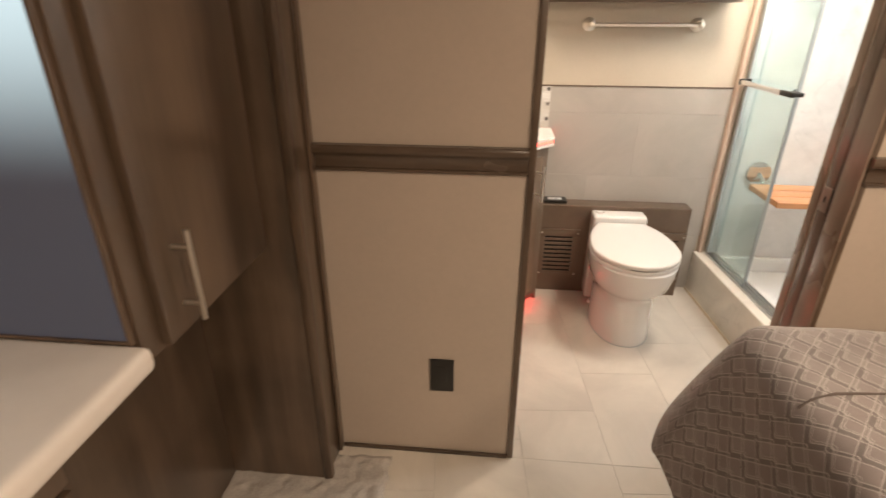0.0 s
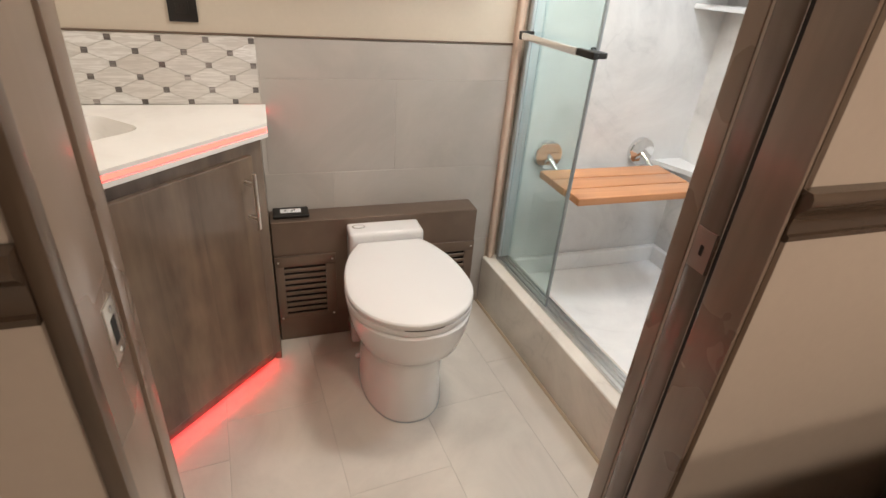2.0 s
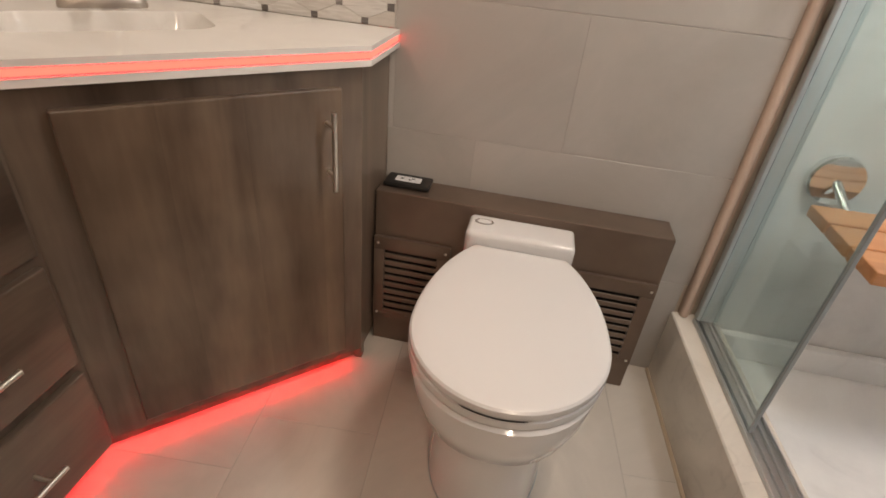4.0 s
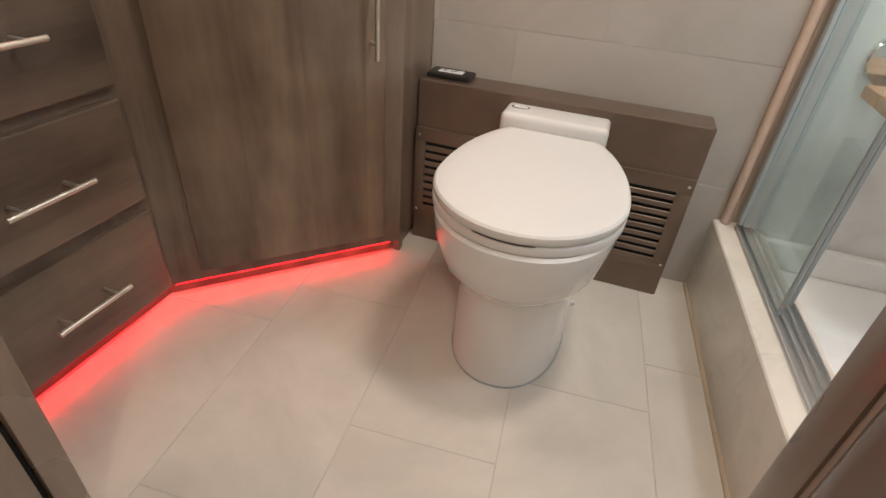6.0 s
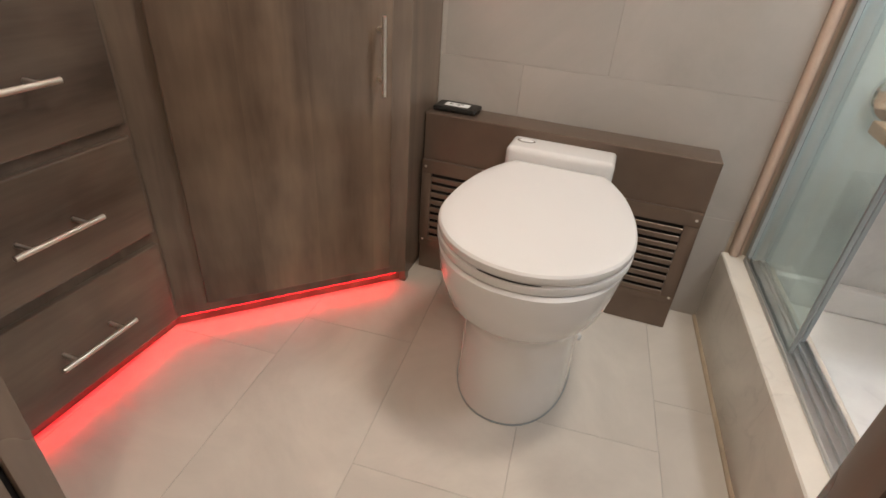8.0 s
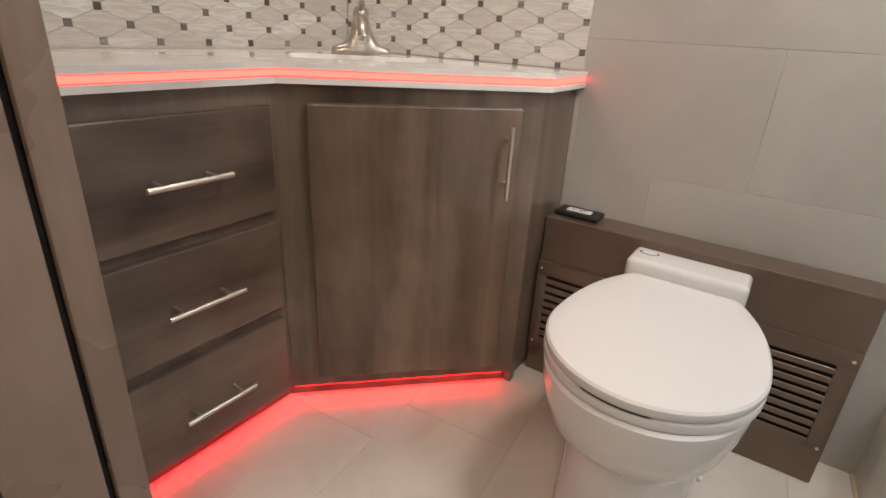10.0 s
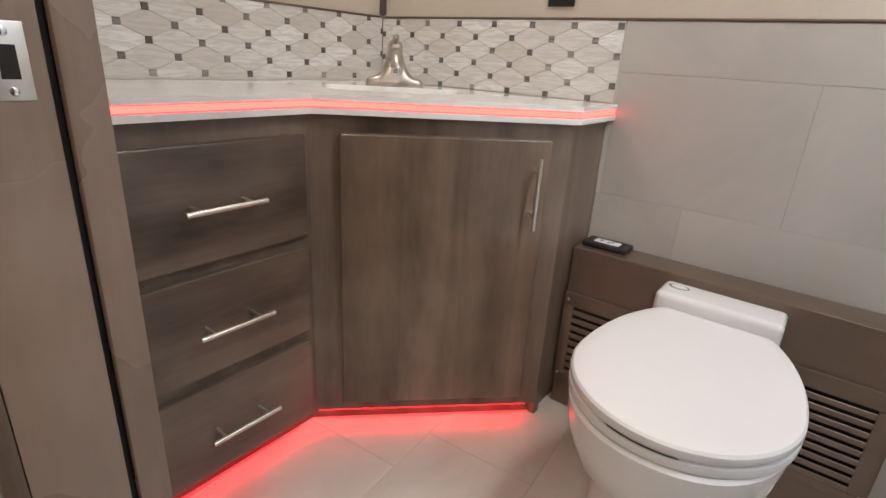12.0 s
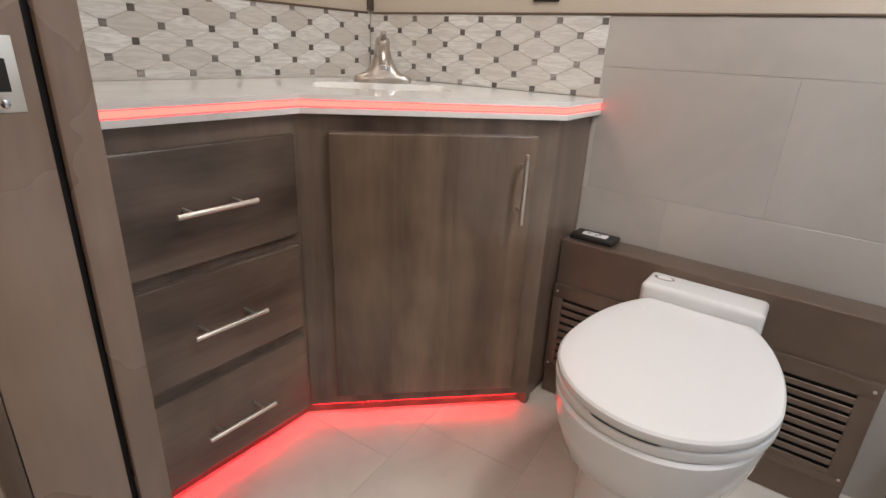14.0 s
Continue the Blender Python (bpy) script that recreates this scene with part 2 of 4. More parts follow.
CURB = stone("curb_marble", (0.76, 0.71, 0.635), (0.65, 0.605, 0.54), (0.36, 0.33, 0.29), 0.3, 3.0, 0.3)
PAN = stone("pan_marble", (0.88, 0.88, 0.87), (0.77, 0.77, 0.77), (0.5, 0.5, 0.5), 0.3, 1.6, 0.2)
COUNTER = stone("countertop_quartz", (0.80, 0.785, 0.76), (0.72, 0.70, 0.67), (0.56, 0.53, 0.49), 0.07, 2.0, 0.4)
HEX = mosaic("travertine_mosaic", [(0.52, 0.485, 0.44), (0.70, 0.68, 0.65), (0.58, 0.55, 0.51), (0.78, 0.775, 0.76)], (0.44, 0.41, 0.375))
DOT = mosaic("mosaic_dots", [(0.10, 0.085, 0.075), (0.25, 0.225, 0.21), (0.13, 0.12, 0.115), (0.42, 0.38, 0.36)], (0.08, 0.07, 0.065), 0.12)
PORCELAIN = plain("white_porcelain", (0.68, 0.67, 0.66), 0.09, 0, 0.008, 8, 0, 0.6)
SEAT_WHITE = plain("white_seat_plastic", (0.68, 0.67, 0.66), 0.2, 0, 0.008, 8)
NICKEL = plain("brushed_nickel", (0.78, 0.74, 0.68), 0.33, 1.0, 0.02, 12)
POLISHED = plain("polished_rail", (0.86, 0.86, 0.86), 0.22, 0.85, 0.02, 40)
SATIN = plain("satin_nickel", (0.50, 0.46, 0.42), 0.36, 1.0, 0.05, 60)
CHROME = plain("chrome", (0.80, 0.80, 0.80), 0.07, 1.0, 0.02, 20)
ALU = plain("brushed_aluminium", (0.66, 0.68, 0.69), 0.34, 1.0, 0.05, 60)
SEAL = plain("grey_edge_seal", (0.30, 0.34, 0.35), 0.3, 0, 0.05, 40)
BLACK = plain("black_plastic", (0.012, 0.011, 0.010), 0.35, 0, 0.1, 60)
WHITE = plain("white_plastic", (0.72, 0.72, 0.72), 0.35, 0, 0.02, 40)
COPPER_TRIM = plain("beige_edge_trim", (0.60, 0.465, 0.375), 0.4, 0, 0.05, 30)
CHANNEL = plain("satin_wall_channel", (0.46, 0.52, 0.54), 0.42, 0.25, 0.03, 20)
WALL_GROUT = plain("wall_grout", (0.47, 0.44, 0.405), 0.9, 0, 0.05, 120, 0.1)
SEALANT = plain("tan_sealant", (0.47, 0.385, 0.28), 0.6, 0, 0.18, 25)
PLATE = plain("dull_strike_metal", (0.30, 0.25, 0.22), 0.45, 0.9, 0.06, 40)
# Near-black colour standing in for the shade inside slots, holes and gaps.
GAP_SHADE = plain("painted_gap_shade", (0.012, 0.010, 0.009), 0.8)
GLASS = glass("green_tint_glass", (0.87, 0.955, 0.95))
# Emission gradient stands in for the brightness on the cabinet end.
PANE_GLOW = glow_gradient("painted_pane_glow", (0.020, 0.022, 0.032), (0.46, 0.60, 0.66), 1.20, 1.50)
QUILT = quilt("trellis_bedspread")
RUG = plain("grey_pile", (0.44, 0.41, 0.38), 0.95, 0, 0.25, 160, 1.0)
LAMINATE = plain("pale_laminate", (0.74, 0.69, 0.65), 0.42, 0, 0.05, 20)
MATTRESS = plain("mattress_cloth", (0.55, 0.53, 0.50), 0.9, 0, 0.06, 60, 0.2)
EDGE_GLOW, TOE_GLOW = glow("edge_led", EDGE_RED, EDGE_LED), glow("toe_led", LED_RED, TOE_LED)
# Paler emission imitating the overexposed middle of the red strip.
EDGE_GLARE = glow("edge_led_glare", (1.0, 0.085, 0.055), 4.2)
LAMP_GLOW = glow("added_lamp_lens", (1.0, 0.92, 0.8), 4.0)


# ---- shapes ----
def mesh_of(name, bm, material, smooth=True):
    bmesh.ops.recalc_face_normals(bm, faces=bm.faces)
    me = bpy.data.meshes.new(name)
    bm.to_mesh(me)
    bm.free()
    me.materials.append(material)
    if smooth:
        for p in me.polygons:
            p.use_smooth = True
        me.set_sharp_from_angle(angle=radians(32))
    return me


def part(name, bm, material, parent=None, label="", smooth=True):
    ob = new(name, mesh_of(name, bm, material, smooth))
    if parent is not None:
        ob.parent = parent
    if label:
        ob["label"] = label
    return ob


def thing(name, label, category, group="", kind=""):
    ob = new(name)
    ob.empty_display_size = 0.05
    return tagged(ob, label, category, group, kind)


def solid(name, bm, material, label, category, kind="structure"):
    return tagged(part(name, bm, material), label, category, kind=kind)


def box(x0, x1, y0, y1, z0, z1, bevel=0.0, seg=2, bm=None):
    own = bmesh.new()
    bmesh.ops.create_cube(own, size=1, matrix=Matrix.LocRotScale(((x0 + x1) / 2, (y0 + y1) / 2, (z0 + z1) / 2), None, (x1 - x0, y1 - y0, z1 - z0)))
    if bevel:
        bmesh.ops.bevel(own, geom=own.edges[:], offset=bevel, segments=seg, affect="EDGES", profile=0.6)
    return joined(bm, own)


def joined(bm, own):
    if bm is None:
        return own
    tmp = bpy.data.meshes.new("tmp")
    own.to_mesh(tmp)
    own.free()
    bm.from_mesh(tmp)
    bpy.data.meshes.remove(tmp)
    return bm


def prism(poly, z0, z1, bevel=0.0, seg=2, bm=None):
    own = bmesh.new()
    low, top = [own.verts.new((x, y, z0)) for x, y in poly], [own.verts.new((x, y, z1)) for x, y in poly]
    own.faces.new(low[::-1])
    own.faces.new(top)
    for i in range(len(poly)):
        j = (i + 1) % len(poly)
        own.faces.new((low[i], low[j], top[j], top[i]))
    if bevel:
        bmesh.ops.bevel(own, geom=own.edges[:], offset=bevel, segments=seg, affect="EDGES", profile=0.6)
    return joined(bm, own)


def loft(rings, closed=True, bm=None):
    own = bmesh.new()
    rows = [[own.verts.new(p) for p in ring] for ring in rings]
    for a, b in zip(rows, rows[1:]):
        for i in range(len(a)):
            j = (i + 1) % len(a)
            own.faces.new((a[i], a[j], b[j], b[i]))
    if closed:
        own.faces.new(rows[0][::-1])
        own.faces.new(rows[-1])
    return joined(bm, own)


def rod(p, q, r, sides=14, bm=None, r2=None):
    p, q = Vector(p), Vector(q)
    turn = (q - p).to_track_quat("Z", "Y").to_matrix()
    rings = [[c + turn @ Vector((rr * math.cos(a), rr * math.sin(a), 0)) for a in [2 * math.pi * i / sides for i in range(sides)]] for c, rr in ((p, r), (q, r if r2 is None else r2))]
    return loft(rings, True, bm)


def lathe(profile, centre, axis=(0, 0, 1), sides=24, bm=None):
    """Turns (radius, height) pairs about an axis through centre."""
    turn, c = Vector(axis).to_track_quat("Z", "Y").to_matrix(), Vector(centre)
    return loft([[c + turn @ Vector((r * math.cos(a), r * math.sin(a), h)) for a in [2 * math.pi * i / sides for i in range(sides)]] for r, h in profile], True, bm)


def tube(points, radii, sides=14, bm=None, flat=1.0):
    pts, rings = [Vector(p) for p in points], []
    for i, p in enumerate(pts):
        way = (pts[min(i + 1, len(pts) - 1)] - pts[max(i - 1, 0)]).normalized()
        turn = way.to_track_quat("Z", "Y").to_matrix()
        rings.append([p + turn @ Vector((radii[i] * math.cos(a), radii[i] * flat * math.sin(a), 0)) for a in [2 * math.pi * k / sides for k in range(sides)]])
    return loft(rings, True, bm)


def moved(bm, m):
    bmesh.ops.transform(bm, matrix=m, verts=bm.verts)
    return bm


# ---- the setting ----
CEIL = 2.03
BACK, LEFT = 3.146, -0.026
PART_F, PART_B = 1.797, 1.970
DOOR_L, DOOR_R, DOOR_TOP = 0.675, 1.500, 1.90
SHOWER_R = 2.58
SKEW = 3.8
TURN = pose(1.693, 3.130, 0, 0, 0, SKEW) @ pose(-1.693, -3.130, 0)

solid("ceiling", box(-0.70, 3.40, -1.60, 3.30, CEIL, CEIL + 0.05), CEILING, "pale smooth ceiling panels over bedroom and bathroom", "ceiling")
solid("wall_back", box(-0.15, 2.70, BACK, BACK + 0.08, 0, CEIL), BATH_WALL, "beige panelled bathroom wall with grey tiled lower half", "wall")
wall_back = bpy.data.objects["wall_back"]
solid("wall_left", box(LEFT - 0.08, LEFT, PART_B, BACK, 0, CEIL), BATH_WALL, "pale bathroom side wall above the vanity", "wall")
solid("wall_shower", box(SHOWER_R, SHOWER_R + 0.1, PART_B, BACK, 0, CEIL), MARBLE, "white marbled shower side wall panel", "wall")
solid("wall_partition_left", box(-0.70, DOOR_L - 0.02, PART_F + 0.002, PART_B - 0.002, 0, CEIL), PANEL, "beige bedroom partition wall panel beside the bathroom door", "wall")
solid("wall_partition_right", box(DOOR_R + 0.006, 3.40, PART_F, PART_B - 0.002, 0, CEIL), PANEL, "beige bedroom partition wall panel behind the bed", "wall")
solid("wall_partition_header", box(DOOR_L - 0.02, DOOR_R + 0.006, PART_F + 0.004, PART_B - 0.004, DOOR_TOP + 0.02, CEIL), PANEL, "beige wall panel over the bathroom doorway", "wall")
solid("wall_bedroom_right", box(3.40, 3.48, -1.60, PART_B, 0, CEIL), PANEL, "beige bedroom side wall", "wall")
solid("wall_bedroom_rear", box(-0.70, 3.40, -1.68, -1.60, 0, CEIL), PANEL, "beige bedroom rear wall", "wall")
solid("wall_bedroom_left", box(-0.78, -0.70, -1.60, PART_B, 0, CEIL), PANEL, "beige bedroom side wall behind the dresser", "wall")

# chair rail and base trim of the partition
def rail(x0, x1, label):
    ob = thing("trim", label, "trim", kind="structure")
    prof = [(0.0, 1.042), (0.010, 1.042), (0.014, 1.045), (0.014, 1.052), (0.009, 1.054), (0.008, 1.066), (0.010, 1.080), (0.015, 1.090), (0.021, 1.094), (0.024, 1.100), (0.024, 1.110), (0.020, 1.117), (0.0, 1.118)]
    bm = loft([[(x, PART_F - d, z) for d, z in prof] for x in (x0, x1)])
    part("moulding", bm, WOOD_BED_X, ob)
    return ob


WOOD_BED_X = wood("stained_bedroom_rail", (0.040, 0.026, 0.018), (0.095, 0.064, 0.044), 0.22, along=(0.7, 7, 7))
rail(0.065, DOOR_L - 0.02, "dark stained wooden chair rail on the partition wall")
rail(DOOR_R + 0.006, 3.40, "dark stained wooden chair rail behind the bed")
solid("baseboard", box(0.065, DOOR_L - 0.02, PART_F - 0.010, PART_F, 0, 0.014, 0.003), WOOD_BED_X, "thin dark wooden base trim of the partition wall", "baseboard")
solid("baseboard", box(DOOR_R + 0.006, 3.40, PART_F - 0.010, PART_F, 0, 0.014, 0.003), WOOD_BED_X, "thin dark wooden base trim behind the bed", "baseboard")

# doorway: left jamb with the edge of the pocket door, right jamb with its receiving channel
jl = thing("door_frame", "brown stained wooden doorway frame with a pocket door slot", "door frame", kind="structure")
part("front_casing", box(DOOR_L - 0.02, DOOR_L, PART_F - 0.006, PART_F + 0.018, 0, DOOR_TOP, 0.003), WOOD_BED, jl)
part("rear_casing", box(DOOR_L - 0.02, DOOR_L, 1.931, PART_B + 0.004, 0, DOOR_TOP, 0.004), WOOD_JAMB, jl)
part("front_stop", box(DOOR_R - 0.003, DOOR_R + 0.0055, PART_F - 0.005, 1.868, 0, DOOR_TOP, 0.004), WOOD_JAMB, jl)
part("side_casing", box(DOOR_R + 0.006, DOOR_R + 0.019, PART_F - 0.0045, PART_F - 0.0005, 0.015, DOOR_TOP, 0.0015), WOOD_BED, jl)
part("rear_stop", box(DOOR_R + 0.003, DOOR_R + 0.0115, 1.936, PART_B + 0.004, 0, DOOR_TOP, 0.004), WOOD_JAMB, jl)
arc = [(DOOR_R + 0.012 - 0.011 * math.sin(math.pi * k / 12) ** 0.7, 1.9065 - 0.027 * math.cos(math.pi * k / 12)) for k in range(13)]
part("channel", prism(arc + [(DOOR_R + 0.016, 1.9335), (DOOR_R + 0.016, 1.8795)], 0, DOOR_TOP), WOOD_CHANNEL, jl, "satin brown half-round receiving channel")
# Black strip painted as the shade in the channel's slot.
part("slot", box(DOOR_R + 0.0052, DOOR_R + 0.012, 1.8685, 1.880, 0, DOOR_TOP), GAP_SHADE, jl)
part("head", box(DOOR_L - 0.02, DOOR_R + 0.0055, PART_F - 0.005, PART_B + 0.004, DOOR_TOP + 0.001, DOOR_TOP + 0.019, 0.003), WOOD_JAMB, jl)
sp = part("strike_plate", box(DOOR_R - 0.0005, DOOR_R + 0.004, 1.884, 1.924, 0.930, 1.002, 0.001), PLATE, jl, "satin metal strike plate")
part("keyhole", box(DOOR_R - 0.0010, DOOR_R + 0.0010, 1.900, 1.907, 0.957, 0.975), GAP_SHADE, sp)

pd = thing("door_1", "brown wooden pocket door slid open into the wall", "door", kind="structure")
part("door_edge", box(DOOR_L - 0.0185, DOOR_L - 0.002, PART_F + 0.0185, 1.921, 0.004, DOOR_TOP - 0.004, 0.003), WOOD_JAMB, pd)
# Black strip painted as the shade between door edge and casing.
part("door_gap", box(DOOR_L - 0.0185, DOOR_L - 0.012, 1.9215, 1.9305, 0.004, DOOR_TOP - 0.004), GAP_SHADE, pd)
lp = part("latch_plate", box(DOOR_L - 0.0035, DOOR_L - 0.0005, 1.868, 1.906, 0.920, 0.996, 0.001), NICKEL, pd, "satin metal latch plate with two screws")
part("latch_hole", box(DOOR_L - 0.0012, DOOR_L + 0.0002, 1.880, 1.896, 0.941, 0.974), GAP_SHADE, lp)
for z in (0.929, 0.986):
    part("screw", lathe([(0.0045, 0), (0.0045, 0.001), (0.002, 0.0018)], (DOOR_L - 0.0005, 1.888, z), (1, 0, 0), 12), CHROME, lp)

# corner trim, edge strips over the tiles
solid("trim", box(LEFT, LEFT + 0.018, BACK - 0.018, BACK, 1.112, CEIL - 0.001, 0.002), WOOD, "dark wooden corner strip above the backsplash", "trim")
solid("trim", box(LEFT + 0.02, 1.71, BACK - 0.009, BACK, 1.101, 1.107, 0.002), BRONZE, "thin bronze edge strip along the tile top", "trim")
solid("trim", box(LEFT, LEFT + 0.009, PART_B, BACK - 0.02, 1.101, 1.107, 0.002), BRONZE, "thin bronze edge strip along the backsplash top", "trim")
tr = rod((1.722, BACK - 0.020, 0.236), (1.722, BACK - 0.020, CEIL - 0.002), 0.0125, 18)
box(1.7105, 1.742, BACK - 0.018, BACK, 0.236, CEIL - 0.002, 0.002, bm=tr)
solid("trim", tr, COPPER_TRIM, "rounded beige wall edge strip beside the shower door", "trim")

# shower pan, walls and curb
solid("wall_shower_back", box(1.76, SHOWER_R, 3.11, BACK, 0.15, CEIL), MARBLE, "white and grey marbled shower back wall panel", "wall")
solid("wall_shower_front", box(1.76, SHOWER_R, PART_B, PART_B + 0.03, 0.15, CEIL), MARBLE, "white and grey marbled shower end wall panel", "wall")
pan = thing("shower_pan", "white marbled shower pan with a raised ledge", "shower pan", kind="structure")
part("pan_floor", box(1.80, SHOWER_R, PART_B, 3.11, 0.0, 0.15), PAN, pan)
led = box(1.83, SHOWER_R, 3.082, 3.11, 0.15, 0.228, 0.006, 3)
part("ledge", led, PAN, pan)
part("ledge", box(SHOWER_R - 0.028, SHOWER_R, PART_B + 0.03, 3.081, 0.15, 0.228, 0.006, 3), PAN, pan)
part("ledge", box(1.83, SHOWER_R - 0.03, PART_B + 0.03, PART_B + 0.058, 0.15, 0.228, 0.006, 3), PAN, pan)
solid("shower_curb", moved(box(1.693, 1.829, PART_B - 0.012, BACK - 0.004, 0.0, 0.233, 0.009, 3), TURN), CURB, "cream marbled stone shower curb with a rounded edge", "curb")

solid("caulk", moved(rod((1.692, PART_B + 0.008, 0.0), (1.692, BACK - 0.008, 0.0), 0.0075, 10), TURN), SEALANT, "tan sealant bead along the shower curb", "sealant")

# floors under the tiles
solid("floor", box(-0.72, 3.40, -1.60, 3.20, -0.06, -0.0012), GROUT, "large pale matt floor tiles with thin grout lines", "floor")
floor = bpy.data.objects["floor"]

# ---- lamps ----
# Fixtures out of view, added overhead; places and power set by shadows and brightness.
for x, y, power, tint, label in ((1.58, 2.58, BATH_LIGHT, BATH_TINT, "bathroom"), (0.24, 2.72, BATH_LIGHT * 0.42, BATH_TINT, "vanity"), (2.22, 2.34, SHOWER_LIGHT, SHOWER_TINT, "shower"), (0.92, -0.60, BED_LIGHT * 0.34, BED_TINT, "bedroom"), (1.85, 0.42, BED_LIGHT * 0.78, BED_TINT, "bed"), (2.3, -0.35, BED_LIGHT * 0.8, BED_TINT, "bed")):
    ob = thing("added_ceiling_light", "round unseen ceiling light added over the " + label, "ceiling light", "recessed ceiling lights")
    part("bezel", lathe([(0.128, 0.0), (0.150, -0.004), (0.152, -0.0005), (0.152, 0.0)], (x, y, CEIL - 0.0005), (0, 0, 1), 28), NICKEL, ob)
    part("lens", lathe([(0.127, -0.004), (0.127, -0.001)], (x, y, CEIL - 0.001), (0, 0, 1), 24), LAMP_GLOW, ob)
    unseen_ceiling_lamp(x, y, CEIL - 0.0075, power, tint)


# ---- vanity ----
def pull(parent, a, b, out):
    """A brushed bar pull from a to b, standing off along out."""
    a, b, out = Vector(a), Vector(b), Vector(out)
    h = part("handle", lathe([(0.003, 0), (0.0056, 0.0015), (0.0056, (b - a).length - 0.0015), (0.003, (b - a).length)], a, b - a, 16), NICKEL, parent, "brushed nickel bar pull")
    for f in (0.19, 0.81):
        c = a.lerp(b, f)
        part("post", rod(c, c - out, 0.0045, 12), NICKEL, h)
    return h


BX, DIAG, BEND_X = 0.381, 2.101, 0.828
van = thing("vanity_cabinet", "grey-brown stained wooden corner vanity with three drawers and a door", "vanity cabinet")
VB = 0.043
bm = prism([(LEFT + 0.002, PART_B + 0.006), (BX, PART_B + 0.006), (BX, BX + DIAG), (BEND_X, BEND_X + DIAG), (BEND_X, BACK - 0.008), (LEFT + 0.002, BACK - 0.008)], VB, 0.852)
bmesh.ops.delete(bm, geom=[f for f in bm.faces if f.normal.z > 0.9 or min(v.co.z for v in f.verts) > 0.8], context="FACES")
part("body", bm, WOOD, van)
k = 0.026
part("toe_kick", prism([(LEFT + 0.002, PART_B + 0.006), (BX - k, PART_B + 0.006), (BX - k, BX + DIAG + 0.4 * k), (BEND_X - 0.5 * k, BEND_X + DIAG + 0.9 * k), (BEND_X - 0.5 * k, BACK - 0.008), (LEFT + 0.002, BACK - 0.008)], 0.0, VB - 0.0005), WOOD_Y, van)
part("light_strip", box(BX - 0.016, BX - 0.007, PART_B + 0.05, BX + DIAG + 0.004, VB - 0.006, VB - 0.0005), TOE_GLOW, van, "glowing red toe-kick LED strip")
S2 = math.sqrt(0.5)
part("light_strip", moved(box(0.006, 0.605, 0.007, 0.016, VB - 0.006, VB - 0.0005), pose(BX, BX + DIAG, 0, 0, 0, 45)), TOE_GLOW, van, "glowing red toe-kick LED strip")
part("corner_foot", box(BEND_X - 0.022, BEND_X, BEND_X + DIAG + 0.004, BEND_X + DIAG + 0.030, 0.0, VB - 0.0005, 0.002), WOOD, van)
for z0, z1 in ((0.568, 0.808), (0.313, 0.543), (0.056, 0.284)):
    dr = part("drawer", box(BX + 0.0005, BX + 0.019, 2.067, 2.464, z0, z1, 0.006, 4), WOOD_Y, van)
    zz = z0 + (z1 - z0) * 0.5
    pull(dr, (BX + 0.060, 2.157, zz), (BX + 0.060, 2.331, zz), (0.042, 0, 0))
U, N = Vector((S2, S2, 0)), Vector((S2, -S2, 0))
corner = Vector((BX, BX + DIAG, 0))
dm = pose(BX, BX + DIAG, 0, 0, 0, 45)
dd = part("cabinet_door", moved(box(0.074, 0.578, -0.0195, -0.0005, 0.079, 0.813, 0.006, 4), dm), WOOD_DOOR, van)
hb = corner + U * 0.541 + N * 0.058
pull(dd, hb + Vector((0, 0, 0.598)), hb + Vector((0, 0, 0.776)), N * 0.040)

# countertop with the basin
top = thing("vanity_countertop", "white quartz corner countertop with a glowing red edge", "countertop")
CT = 0.895
CX, CD, CE = 0.408, 2.067, 0.852
outer = [(LEFT + 0.002, PART_B + 0.006), (CX, PART_B + 0.006), (CX, CX + CD), (CE, CE + CD), (CE, BACK - 0.009), (LEFT + 0.002, BACK - 0.009)]


def basin_ring(f, z, r=0.05, count=6):
    """A rounded rectangle turned 45 degrees about the basin's centre."""
    c, a, b, pts = Vector((0.330, 2.824, z)), 0.190 * f, 0.108 * f, []
    r *= f
    for sx, sy, q in ((1, 1, 0), (-1, 1, 90), (-1, -1, 180), (1, -1, 270)):
        for i in range(count + 1):
            ang = radians(q + 90 * i / count)
            x, y = sx * (a - r) + r * math.cos(ang), sy * (b - r) + r * math.sin(ang)
            pts.append(c + U * x + Vector((-S2, S2, 0)) * y)
    return pts


bm = bmesh.new()
rim = [bm.verts.new(p) for p in basin_ring(1.0, CT)]
edge = [bm.verts.new((x, y, CT)) for x, y in outer]
loops = [bm.edges.new((lst[i], lst[(i + 1) % len(lst)])) for lst in (rim, edge) for i in range(len(lst))]
bmesh.ops.triangle_fill(bm, use_beauty=True, edges=loops)
low = [bm.verts.new((x, y, CT - 0.012)) for x, y in outer]
for i in range(len(edge)):
    j = (i + 1) % len(edge)
    bm.faces.new((edge[i], edge[j], low[j], low[i]))
part("slab", bm, COUNTER, top, smooth=False)
part("basin", loft([basin_ring(f, z) for f, z in ((1.0, CT), (0.985, CT - 0.004), (0.93, CT - 0.03), (0.82, CT - 0.09), (0.66, CT - 0.115), (0.2, CT - 0.122), (0.05, CT - 0.123))], False), COUNTER, top, "white moulded rectangular basin")


